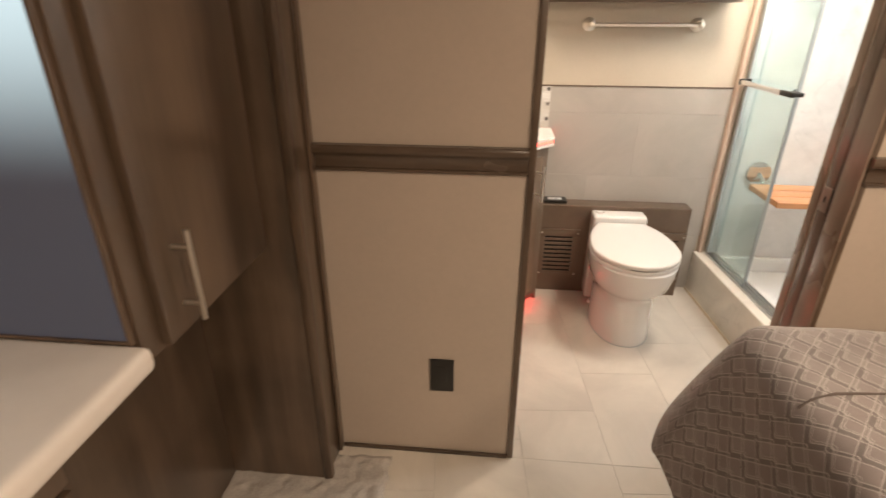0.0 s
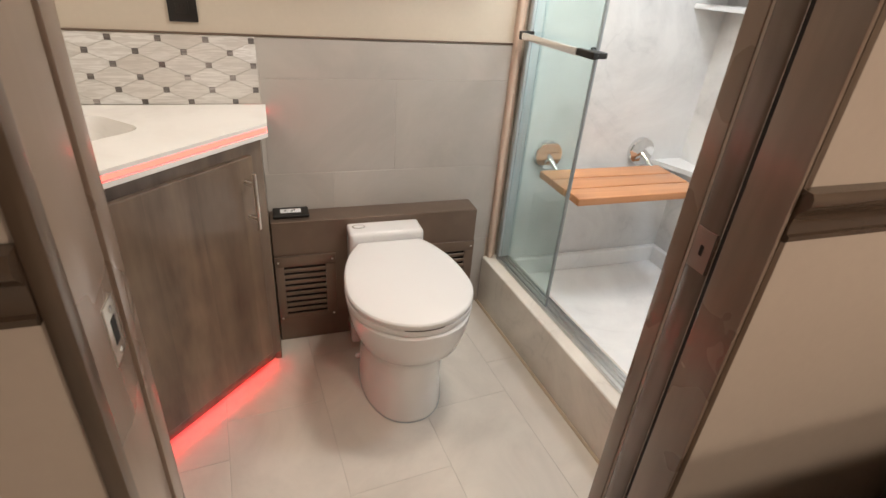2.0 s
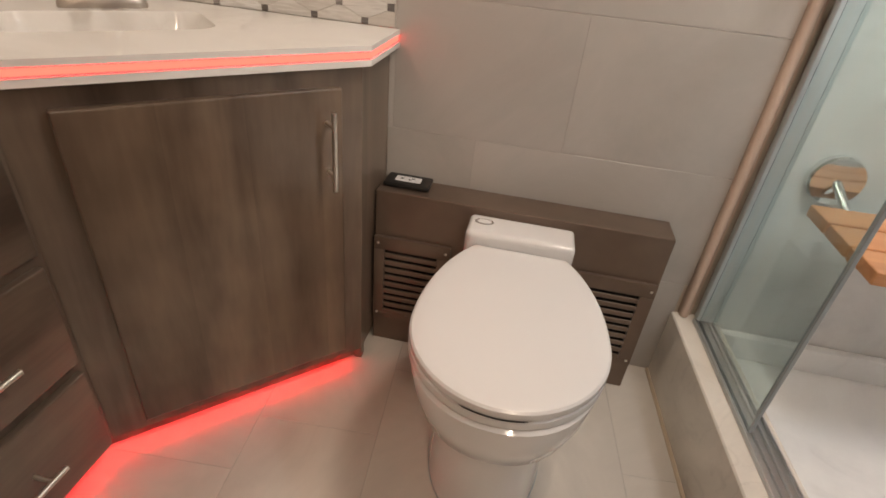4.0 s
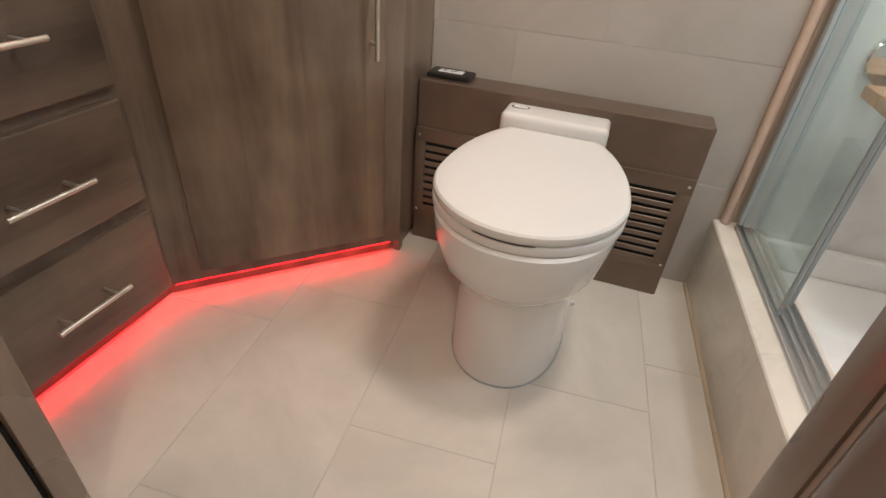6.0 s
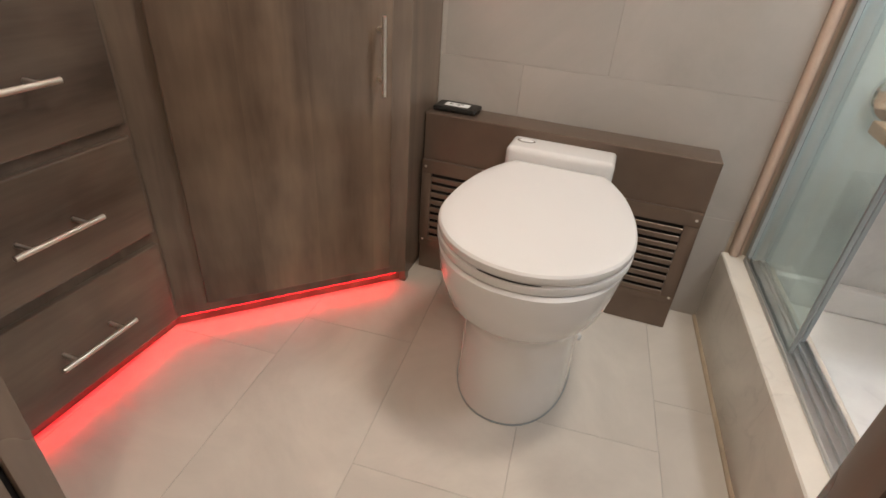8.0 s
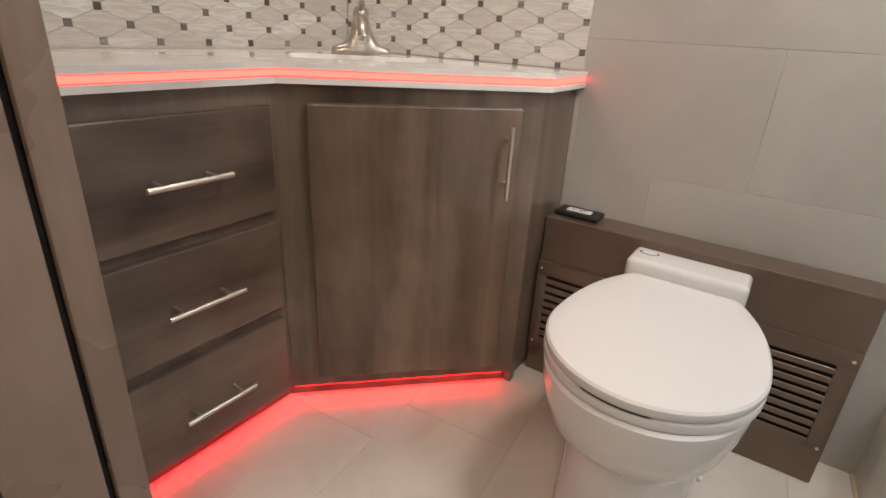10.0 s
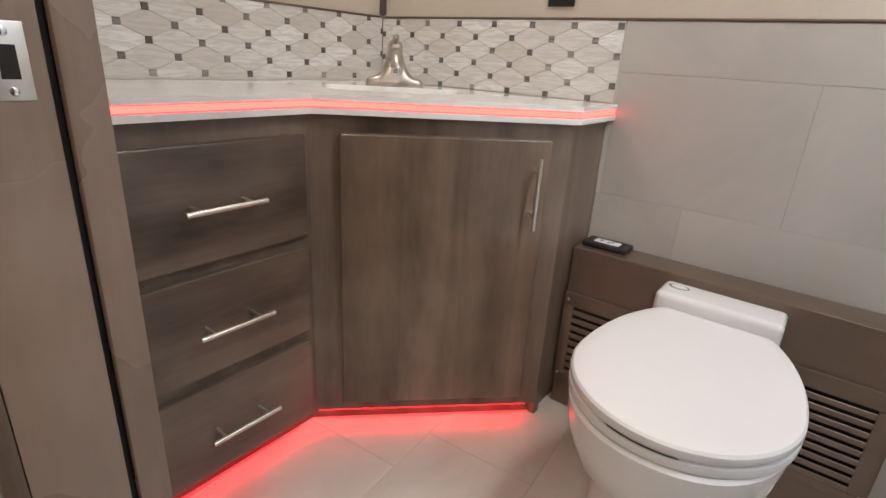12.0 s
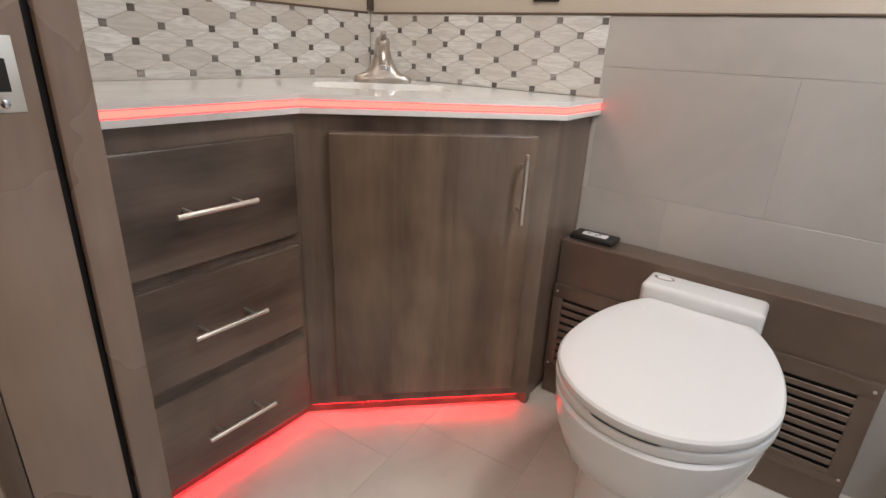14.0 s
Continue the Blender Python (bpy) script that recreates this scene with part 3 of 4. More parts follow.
def edge_band(inset, z0, z1, material, name, label=""):
    ring = [(CX - inset, PART_B + 0.006), (CX - inset, CX + CD + inset * 0.41), (CE - inset, CE + CD + inset * 0.41), (CE - inset, BACK - 0.009)]
    inner = [(x - 0.03, y + (0 if i in (0, 3) else 0.012)) for i, (x, y) in enumerate(ring)]
    return part(name, prism(ring + inner[::-1], z0, z1, 0.0015 if not label else 0, 2), material, top, label)


edge_band(0.004, CT - 0.0275, CT - 0.0125, EDGE_GLOW, "light_strip", "glowing red LED strip set in the counter edge")
# Added band: the strip's glare put into colour, not a second lamp.
edge_band(0.0032, CT - 0.0260, CT - 0.0140, EDGE_GLARE, "painted_glare", "paler band added over the LED strip to imitate glare")
edge_band(0.0, CT - 0.042, CT - 0.028, COUNTER, "lower_edge")

# faucet
fc = thing("faucet", "brushed nickel single-lever bathroom faucet on the countertop", "faucet")
fo = Vector((0.218, 2.948, CT))


def fpos(u, n, z):
    return fo + U * u + N * n + Vector((0, 0, 0.82 * z))


bm = bmesh.new()
rings = []
for z, a, b, e in ((0.0, 0.087, 0.031, 0.35), (0.003, 0.088, 0.032, 0.35), (0.018, 0.086, 0.031, 0.38), (0.026, 0.080, 0.029, 0.42), (0.031, 0.062, 0.028, 0.5), (0.040, 0.049, 0.027, 0.6), (0.060, 0.038, 0.026, 0.7), (0.085, 0.029, 0.024, 0.8), (0.110, 0.024, 0.022, 0.9), (0.124, 0.022, 0.021, 1.0)):
    rings.append([fpos(a * math.copysign(abs(math.cos(t)) ** e, math.cos(t)), b * math.copysign(abs(math.sin(t)) ** e, math.sin(t)), z) for t in [2 * math.pi * (i + 0.5) / 32 for i in range(32)]])
part("base", loft(rings), SATIN, fc)
part("spout", tube([fpos(0, -0.005, 0.096), fpos(0, 0.03, 0.108), fpos(0, 0.08, 0.106), fpos(0, 0.125, 0.094), fpos(0, 0.145, 0.074), fpos(0, 0.150, 0.058)], [0.021, 0.0205, 0.0185, 0.017, 0.016, 0.0155], 18), SATIN, fc)
lever = lathe([(0.0215, 0.0), (0.0230, 0.006), (0.0225, 0.016), (0.0180, 0.025), (0.0090, 0.030), (0.0010, 0.031)], fpos(0, -0.002, 0.1235), (0, 0, 1), 24)
tube([fpos(0, 0.004, 0.146), fpos(0, 0.024, 0.158), fpos(0, 0.046, 0.166), fpos(0, 0.064, 0.170), fpos(0, 0.070, 0.170)], [0.011, 0.0105, 0.0095, 0.008, 0.004], 14, lever, 0.8)
part("lever", lever, SATIN, fc)
part("aerator", lathe([(0.012, -0.006), (0.0165, -0.004), (0.0165, 0.008), (0.014, 0.010)], fpos(0, 0.150, 0.056), (0, 0, 1), 16), CHROME, fc)

# ---- toilet ----
TX = 1.229


def ring(z, yc, half, front, back, n=48, power=2.2, cut=9.0):
    """A rounded outline; cut: how far behind the middle it is sliced straight."""
    pts = []
    for i in range(n):
        t = 2 * math.pi * i / n
        s, c = math.sin(t), math.cos(t)
        e = 2 / power
        x, y = half * math.copysign(abs(c) ** e, c), (back if s > 0 else front) * math.copysign(abs(s) ** e, s)
        if y > cut:
            x *= max(0.0, 1 - (y / back) ** 2) ** 0.5 / max(1e-6, abs(c)) if abs(c) > 1e-6 else 0
            y = cut
        pts.append((TX + x, yc + y, z))
    return pts


def seat_ring(z, grow):
    """The lid's plan: a round front, gently narrowing to the straight hinge side."""
    half, front, back, cut, yc, pts = 0.197 + grow, 0.210 + grow, 0.352 + grow, 0.288 + grow * 0.6, 2.642, []
    t0 = math.asin(cut / back)
    for i in range(31):
        t = math.pi + math.pi * i / 30
        pts.append((TX + half * math.cos(t), yc + front * math.sin(t), z))
    for i in range(1, 15):
        t = t0 * i / 14
        pts.append((TX + half * math.cos(t), yc + back * math.sin(t), z))
    for i in range(14):
        t = math.pi - t0 * (14 - i) / 14
        pts.append((TX + half * math.cos(t), yc + back * math.sin(t), z))
    return pts


wc = thing("toilet", "white porcelain one-piece toilet with its lid closed", "toilet")
bowl = loft([ring(0.0, 2.74, 0.136, 0.224, 0.22), ring(0.004, 2.74, 0.139, 0.227, 0.22), ring(0.02, 2.74, 0.139, 0.226, 0.22), ring(0.10, 2.742, 0.137, 0.217, 0.22), ring(0.17, 2.742, 0.138, 0.213, 0.22), ring(0.215, 2.738, 0.140, 0.214, 0.225), ring(0.245, 2.730, 0.145, 0.217, 0.23),
             ring(0.275, 2.710, 0.158, 0.228, 0.25), ring(0.31, 2.69, 0.176, 0.244, 0.26), ring(0.365, 2.675, 0.188, 0.246, 0.265), ring(0.405, 2.67, 0.193, 0.243, 0.27), ring(0.415, 2.67, 0.1935, 0.242, 0.27), ring(0.421, 2.67, 0.188, 0.236, 0.266)])
part("bowl", bowl, PORCELAIN, wc)
part("base_seal", loft([ring(0.0002, 2.74, 0.141, 0.229, 0.222), ring(0.0022, 2.74, 0.1405, 0.2285, 0.2215)]), SEAL, wc, "thin grey seal on the floor")
part("seat", loft([seat_ring(z, g) for z, g in ((0.4215, -0.006), (0.424, -0.001), (0.434, 0.0), (0.4395, -0.001), (0.442, -0.006))]), SEAT_WHITE, wc)
part("lid", loft([seat_ring(z, g) for z, g in ((0.4435, -0.008), (0.4455, -0.002), (0.452, 0.0), (0.460, -0.001), (0.4645, -0.005), (0.4665, -0.012), (0.4675, -0.03), (0.468, -0.10))]), SEAT_WHITE, wc, "smooth white closed lid")
# Thin black line painted as the shade in the lid's front gap.
notch = [(TX + 0.1955 * math.cos(t), 2.642 + 0.2085 * math.sin(t), 0.4432) for t in [radians(250 + 2.2 * i) for i in range(17)]]
part("lid_notch", tube(notch, [0.0003] + [0.0012] * 15 + [0.0003], 8), GAP_SHADE, wc)
part("tank", box(TX - 0.140, TX + 0.128, 2.932, 3.033, 0.02, 0.496, 0.017, 5), PORCELAIN, wc)
btn = [[(TX - 0.100 + a * math.cos(t), 2.992 + b * math.sin(t), z) for t in [2 * math.pi * i / 28 for i in range(28)]] for a, b, z in ((0.024, 0.015, 0.494), (0.024, 0.015, 0.4965), (0.021, 0.012, 0.4975))]
part("flush_button", loft(btn), CHROME, wc, "oval chrome flush button")
part("button_face", loft([[(TX - 0.100 + 0.019 * f * math.cos(t), 2.992 + 0.0105 * f * math.sin(t), z) for t in [2 * math.pi * i / 24 for i in range(24)]] for f, z in ((1, 0.4972), (0.9, 0.4985))]), SEAT_WHITE, wc)
for sx in (-1, 1):
    part("hinge", rod((TX + sx * 0.07 - 0.016, 2.935, 0.446), (TX + sx * 0.07 + 0.016, 2.935, 0.446), 0.010, 14), SEAT_WHITE, wc)
    part("bolt_cap", lathe([(0.010, 0), (0.010, 0.006), (0.006, 0.012), (0.001, 0.013)], (TX + sx * 0.136, 2.80, 0.075), (sx, 0, 0), 14), PORCELAIN, wc)

# ---- ledge box behind the toilet ----
lb = thing("pipe_box", "low brown metallic laminate box behind the toilet", "box ledge")
PX0, PX1, PY, PZ = BEND_X + 0.003, 1.600, 3.036, 0.512
part("body", box(PX0, PX1, PY, BACK - 0.009, 0, PZ, 0.0045, 4), BRONZE, lb)


def grille(x0, x1, z0, z1):
    g = part("vent_panel", box(x0, x1, PY - 0.004, PY - 0.0005, z0, z1, 0.001), BRONZE, lb, "brown louvred vent panel")
    a, b, c, d = x0 + 0.030, x1 - 0.036, z0 + 0.022, z1 - 0.040
    frame_bm = box(x0, x1, PY - 0.013, PY - 0.004, d, z1, 0.0015)
    box(x0, x1, PY - 0.013, PY - 0.004, z0, c, 0.0015, bm=frame_bm)
    box(x0, a, PY - 0.013, PY - 0.004, c, d, 0.0015, bm=frame_bm)
    box(b, x1, PY - 0.013, PY - 0.004, c, d, 0.0015, bm=frame_bm)
    part("frame", frame_bm, BRONZE, g)
    # Black sheet added behind the slats as the shade of the hollow.
    part("backing", box(a, b, PY - 0.0055, PY - 0.0042, c, d), GAP_SHADE, g)
    count = 9
    pitch = (d - c) / count
    slat_bm = box(a, b, -0.0025, 0.0025, 0.0, pitch * 0.58, 0.001, 1)
    me = mesh_of("slat", slat_bm, BRONZE)
    for i in range(count):
        ob = new("slat", me)
        ob.parent, ob.location = g, (0, PY - 0.0105, c + pitch * (i + 0.0))
    for x in (x0 + 0.012, x1 - 0.012):
        for z in (z0 + 0.02, z1 - 0.02):
            part("screw", lathe([(0.004, 0), (0.004, 0.001), (0.0015, 0.002)], (x, PY - 0.013, z), (0, -1, 0), 10), NICKEL, g)


grille(PX0 + 0.002, 1.048, 0.094, 0.378)
grille(1.385, PX1 - 0.004, 0.094, 0.378)

so = thing("power_outlet", "black surface power outlet lying on the ledge box", "power outlet")
part("plate", box(0.842, 0.966, 3.062, 3.133, PZ + 0.0005, PZ + 0.014, 0.006, 4), BLACK, so)
ins = part("insert", box(0.868, 0.939, 3.083, 3.114, PZ + 0.012, PZ + 0.0155, 0.002), WHITE, so, "white socket insert")
for x, dy in ((0.886, 0.0), (0.908, -0.004), (0.916, 0.004)):
    part("slot", box(x - 0.004, x + 0.004, 3.0955 + dy, 3.1005 + dy, PZ + 0.0150, PZ + 0.0162), GAP_SHADE, ins)

# ---- wall fittings ----
def wall_socket(x0, x1, z0, z1, y, label):
    ob = thing("power_outlet", label, "power outlet")
    part("plate", box(x0, x1, y - 0.006, y - 0.0005, z0, z1, 0.002, 2), BLACK, ob)
    cx, w, h = (x0 + x1) / 2, x1 - x0, z1 - z0
    part("insert", box(cx - 0.22 * w, cx + 0.22 * w, y - 0.008, y - 0.0055, z0 + 0.2 * h, z1 - 0.2 * h, 0.001), BLACK, ob)
    for z in (z0 + 0.36 * h, z0 + 0.64 * h):
        for dx in (-0.006, 0.006):
            part("slot", box(cx + dx - 0.001, cx + dx + 0.001, y - 0.0084, y - 0.0078, z - 0.004, z + 0.004), GAP_SHADE, ob)
    return ob


wall_socket(0.384, 0.462, 0.283, 0.411, PART_F, "black wall power outlet low on the beige partition")
wall_socket(0.609, 0.687, 1.134, 1.255, BACK, "black wall power outlet above the tiled backsplash")

tb = thing("towel_bar", "brushed metal towel bar on the bathroom wall", "towel bar")
part("bar", rod((0.99, BACK - 0.055, 1.384), (1.482, BACK - 0.055, 1.384), 0.008, 16), NICKEL, tb)
for x in (0.99, 1.482):
    part("mount", lathe([(0.031, 0), (0.031, 0.006), (0.026, 0.011), (0.012, 0.016), (0.010, 0.045), (0.014, 0.052), (0.014, 0.064), (0.008, 0.067)], (x, BACK - 0.0005, 1.384), (0, -1, 0), 24), NICKEL, tb)

oc = thing("wall_cabinet", "dark stained wooden cabinet high above the toilet", "wall cabinet")
part("body", box(0.70, 1.60, 2.99, BACK - 0.001, 1.478, 1.98, 0.003), WOOD_X, oc)
for x0, x1 in ((0.715, 1.145), (1.155, 1.585)):
    d = part("cabinet_door", box(x0, x1, 2.971, 2.989, 1.49, 1.965, 0.003), WOOD, oc)
    hx = x1 - 0.03 if x0 < 1 else x0 + 0.03
    pull(d, (hx, 2.943, 1.52), (hx, 2.943, 1.698), (0, -0.027, 0))

# ---- shower ----
sd = thing("shower_door", "sliding clear glass shower door panels slid half open", "shower door")
GX = 1.768
tm = box(1.742, 1.806, PART_B + 0.040, 3.104, 0.2335, 0.238, 0.001)
for x in (1.744, 1.762, 1.782, 1.801):
    box(x, x + 0.004, PART_B + 0.040, 3.104, 0.238, 0.246, 0.001, bm=tm)
part("bottom_track", tm, ALU, sd, "ribbed aluminium track")
part("top_track", box(1.742, 1.806, PART_B + 0.040, 3.104, 1.86, 1.90, 0.003), ALU, sd)
part("wall_channel", box(1.742, 1.806, 3.083, 3.104, 0.253, 1.859, 0.003), CHANNEL, sd, "pale satin wall channel")
for x, y0, y1 in ((1.754, 2.715, 3.083), (1.792, 2.766, 3.083)):
    g = part("glass_panel", box(x - 0.003, x + 0.003, y0, y1, 0.244, 1.862, 0.001, 1), GLASS, sd, "clear greenish glass panel")
    g.visible_shadow = False
    part("edge_profile", box(x - 0.004, x + 0.004, y0 - 0.005, y0 + 0.001, 0.246, 1.86, 0.001), SEAL, g)
bar = part("towel_rail", box(1.698, 1.714, 2.742, 3.066, 1.130, 1.152, 0.005, 3), POLISHED, sd, "chrome rail with black end brackets")
part("bracket", box(1.697, 1.716, 2.655, 2.741, 1.132, 1.153, 0.005, 3), BLACK, bar)
part("bracket", box(1.7165, 1.7505, 2.66, 2.72, 1.134, 1.151, 0.004, 3), BLACK, bar)
part("bracket", box(1.697, 1.7505, 3.0665, 3.083, 1.128, 1.156, 0.005, 3), BLACK, bar)
part("knob", lathe([(0.013, 0), (0.013, 0.010), (0.009, 0.014)], (1.758, 2.74, 1.142), (1, 0, 0), 18), BLACK, bar)

sd.matrix_basis = TURN

bn = thing("shower_bench", "slatted teak fold-down bench on chrome wall mounts", "shower bench")
for i in range(3):
    y = 2.752 + i * 0.096
    part("slat", box(1.850, 2.395, y, y + 0.088, 0.634, 0.662, 0.004, 3), TEAK, bn)
for x in (1.912, 2.350):
    m = part("mount", lathe([(0.060, 0), (0.060, 0.016), (0.056, 0.021), (0.02, 0.0225)], (x, 3.1095, 0.700), (0, -1, 0), 32), CHROME, bn, "round chrome wall mount")
    part("arm", rod((x, 3.089, 0.696), (x + 0.016, 3.028, 0.652), 0.0105, 16), CHROME, m)
    part("support", box(x - 0.014, x + 0.014, 2.80, 3.03, 0.622, 0.6335, 0.003), CHROME, bn)

for z, label in ((0.640, "white moulded corner shelf beside the shower bench"), (1.256, "white moulded corner shelf high in the shower"), (1.335, "white moulded corner shelf at the top of the shower")):
    sh = thing("corner_shelf", label, "corner shelf", "shower corner shelves")
    reach = 0.72 if z < 1 else 0.62
    part("shelf", prism([(SHOWER_R, 3.11), (SHOWER_R - 0.18 * reach ** 0.3, 3.11), (SHOWER_R - 0.14 * reach ** 0.3, 3.11 - 0.08 * reach), (SHOWER_R - 0.08, 3.11 - 0.27 * reach), (SHOWER_R, 3.11 - 0.33 * reach)], z, z + 0.02, 0.006, 3), WHITE, sh)

dn = thing("shower_drain", "round stainless steel shower floor drain", "drain")
part("flange", lathe([(0.056, 0), (0.056, 0.002), (0.050, 0.004), (0.046, 0.003), (0.001, 0.0028)], (2.185, 2.555, 0.1502), (0, 0, 1), 32), ALU, dn)
for i in range(8):
    part("slot", moved(box(0.014, 0.036, -0.0035, 0.0035, 0.0, 0.0008, 0.0003, 1), pose(2.185, 2.555, 0.1531, 0, 0, 45 * i)), GAP_SHADE, dn)
part("screw", lathe([(0.006, 0), (0.006, 0.001), (0.002, 0.002)], (2.185, 2.555, 0.1532), (0, 0, 1), 14), CHROME, dn)

# ---- bedroom ----
HX = -0.02
ht = thing("tall_cabinet", "dark stained wooden cabinet standing at the end of the dresser", "cabinet")
part("body", box(-0.69, HX - 0.02, 1.115, 1.632, 0.875, 1.99, 0.003), WOOD_BED, ht)
hd = part("cabinet_door", box(HX - 0.0195, HX, 1.165, 1.600, 0.885, 1.96, 0.004), WOOD_BED, ht)
pull(hd, (HX + 0.034, 1.228, 0.905), (HX + 0.034, 1.228, 1.095), (0.034, 0, 0))
# No light source behind: the glow is painted on a pane over solid cabinet.
end_pane = thing("cabinet_end_pane", "framed pane with painted pale glow over a dark lower part", "window", kind="structure")
part("pane", box(-0.680, -0.056, 1.1065, 1.1145, 0.932, 1.964, 0.001), PANE_GLOW, end_pane, "pane with painted glow")
for x0, x1, z0, z1 in ((-0.689, -0.681, 0.9255, 1.97), (-0.055, -0.047, 0.9255, 1.97), (-0.6805, -0.0555, 0.9255, 0.9315), (-0.6805, -0.0555, 1.9645, 1.97)):
    part("window_frame", box(x0, x1, 1.103, 1.1145, z0, z1, 0.001), WOOD_BED, end_pane)
pt = thing("wardrobe_post", "dark stained wooden end post beside the partition", "post")
part("panel", box(-0.69, 0.055, 1.633, 1.797, 0, 1.99, 0.003), WOOD_BED, pt)
part("corner_moulding", box(0.040, 0.070, 1.626, 1.660, 0, 1.99, 0.010, 4), WOOD_BED, pt)
part("wall_moulding", box(0.0555, 0.0645, 1.765, 1.796, 0, 1.99, 0.003, 2), WOOD_BED, pt)
ds = thing("dresser", "dark stained wooden built-in dresser with drawers", "dresser")
part("body", box(-0.69, -0.27, -0.60, 1.630, 0, 0.874, 0.003), WOOD_BED, ds)
for i in range(3):
    for y0, y1 in ((-0.55, 0.22), (0.26, 1.08)):
        part("drawer", box(-0.2695, -0.252, y0, y1, 0.10 + i * 0.25, 0.33 + i * 0.25, 0.004), WOOD_BED, ds)
part("top", box(-0.69, -0.015, -0.60, 1.112, 0.8745, 0.925, 0.02, 5), LAMINATE, ds, "white top with a thick rounded front edge")

rg = thing("rug", "fluffy light grey rug on the bedroom floor", "rug")
bm = bmesh.new()
bmesh.ops.create_grid(bm, x_segments=60, y_segments=90, size=0.5, matrix=Matrix.LocRotScale((-0.02, 1.30, 0), None, (0.54, 0.90, 1)))
for v in bm.verts:
    ex, ey = min(abs(v.co.x + 0.29), abs(v.co.x - 0.25)), min(abs(v.co.y - 0.85), abs(v.co.y - 1.75))
    e = min(1.0, min(ex, ey) / 0.02)
    v.co.z = 0.001 + e * (0.014 + 0.010 * noise.noise(v.co * 38))
    v.co.x += 0.010 * noise.noise(v.co * 22 + Vector((3, 0, 0)))
    v.co.y += 0.010 * noise.noise(v.co * 22 + Vector((0, 5, 0)))
part("mat", bm, RUG, rg)

# bed: base, mattress, and a bedspread that hangs over the side with a flared corner
bed = thing("bed", "bed with a dark base and a pale mattress under the bedspread", "bed")
part("base", box(1.16, 3.36, -1.20, 1.40, 0.0, 0.40, 0.01), BLACK, bed)
part("mattress", box(1.15, 3.37, -1.22, 1.46, 0.401, 0.755, 0.05, 4), MATTRESS, bed)
BEDX, BEDY, RAD, BEDZ = 1.120, 1.515, 0.085, 0.818
plan = []
for i in range(60):
    plan.append((Vector((3.36 - (3.36 - BEDX - RAD) * i / 60, BEDY)), Vector((0, 1)), 0.0, 0.0))
for i in range(21):
    a = radians(90 + 90 * i / 20)
    plan.append((Vector((BEDX + RAD + RAD * math.cos(a), BEDY - RAD + RAD * math.sin(a))), Vector((math.cos(a), math.sin(a))), math.sin(radians(180 * i / 20)), i / 20))
for i in range(1, 61):
    plan.append((Vector((BEDX, BEDY - RAD - (BEDY - RAD + 1.20) * i / 60)), Vector((-1, 0)), 0.0, 1.0))
tops = [(-0.080, 0.0), (-0.064, 0.003), (-0.048, 0.008), (-0.032, 0.017), (-0.015, 0.034), (-0.003, 0.058)]
hangs = [0.09, 0.18, 0.28, 0.4, 0.52, 0.64, 0.76, 0.88, 0.97, 1.0]
steps = tops + hangs
bm = bmesh.new()
uv = bm.loops.layers.uv.new("UVMap")
at_uv, rows = {}, []
for k, (p, nrm, cornerness, side) in enumerate(plan):
    row, arc, last = [], -0.080, None
    near = math.exp(-max(0.0, BEDY - RAD - p.y) / 0.30) if side == 1.0 else 1.0
    lean = min(1.0, side * 1.15) ** 1.5
    drop = 0.225 + 0.185 * lean
    for entry in steps:
        if isinstance(entry, tuple):
            off, z, hang = entry[0], BEDZ - entry[1], 0.0
        else:
            hang = entry
            off, z = -0.003, BEDZ - 0.058 - (drop - 0.058) * hang
        fold = 1 + 0.16 * noise.noise(Vector((p.x * 5.5, p.y * 5.5, 0.3))) + 0.25 * cornerness
        q = p + nrm * off + Vector((-(0.070 + 0.045 * near) * lean, 0.060 * (1 - side) ** 0.5)) * hang ** 1.1 * fold + Vector((-0.25, 1.0)) * 0.050 * cornerness ** 1.5 * hang ** 0.8 * (1 - 0.5 * hang)
        co = Vector((q.x, q.y, z + 0.006 * noise.noise(Vector((q.x * 6, q.y * 6, z * 4)))))
        if last is not None:
            arc += (co - last).length
        last = co
        v = bm.verts.new(co)
        at_uv[v] = (p.x + nrm.x * arc, p.y + nrm.y * arc)
        row.append(v)
    rows.append(row)
for a, b in zip(rows, rows[1:]):
    for i in range(len(steps) - 1):
        bm.faces.new((a[i], a[i + 1], b[i + 1], b[i]))
mid = []
for k in range(len(rows)):
    p = rows[k][0].co
    t = bm.verts.new((max(p.x, 2.2), min(p.y, 0.2), BEDZ + 0.004))
    at_uv[t] = (t.co.x, t.co.y)
    mid.append(t)
for k in range(len(rows) - 1):
    bm.faces.new((rows[k][0], rows[k + 1][0], mid[k + 1], mid[k]))
far = [bm.verts.new(co) for co in ((2.2, 0.2, BEDZ + 0.004), (2.2, -1.2, BEDZ + 0.004), (3.36, -1.2, BEDZ + 0.004), (3.36, 0.2, BEDZ + 0.004))]
at_uv.update({v: (v.co.x, v.co.y) for v in far})
bm.faces.new(far)
for f in bm.faces:
    for loop in f.loops:
        loop[uv].uv = at_uv[loop.vert]
bs = thing("bedspread", "grey-brown quilted bedspread with a raised trellis pattern", "bedspread")
cloth = part("cloth", bm, QUILT, bs)
seam = tube([(1.138, 1.220, BEDZ - 0.030), (1.160, 1.226, BEDZ - 0.013), (1.20, 1.232, BEDZ - 0.001), (1.25, 1.236, BEDZ), (1.36, 1.241, BEDZ + 0.0005), (1.7, 1.246, BEDZ + 0.001), (3.3, 1.25, BEDZ + 0.002)], [0.0028] * 7, 8)
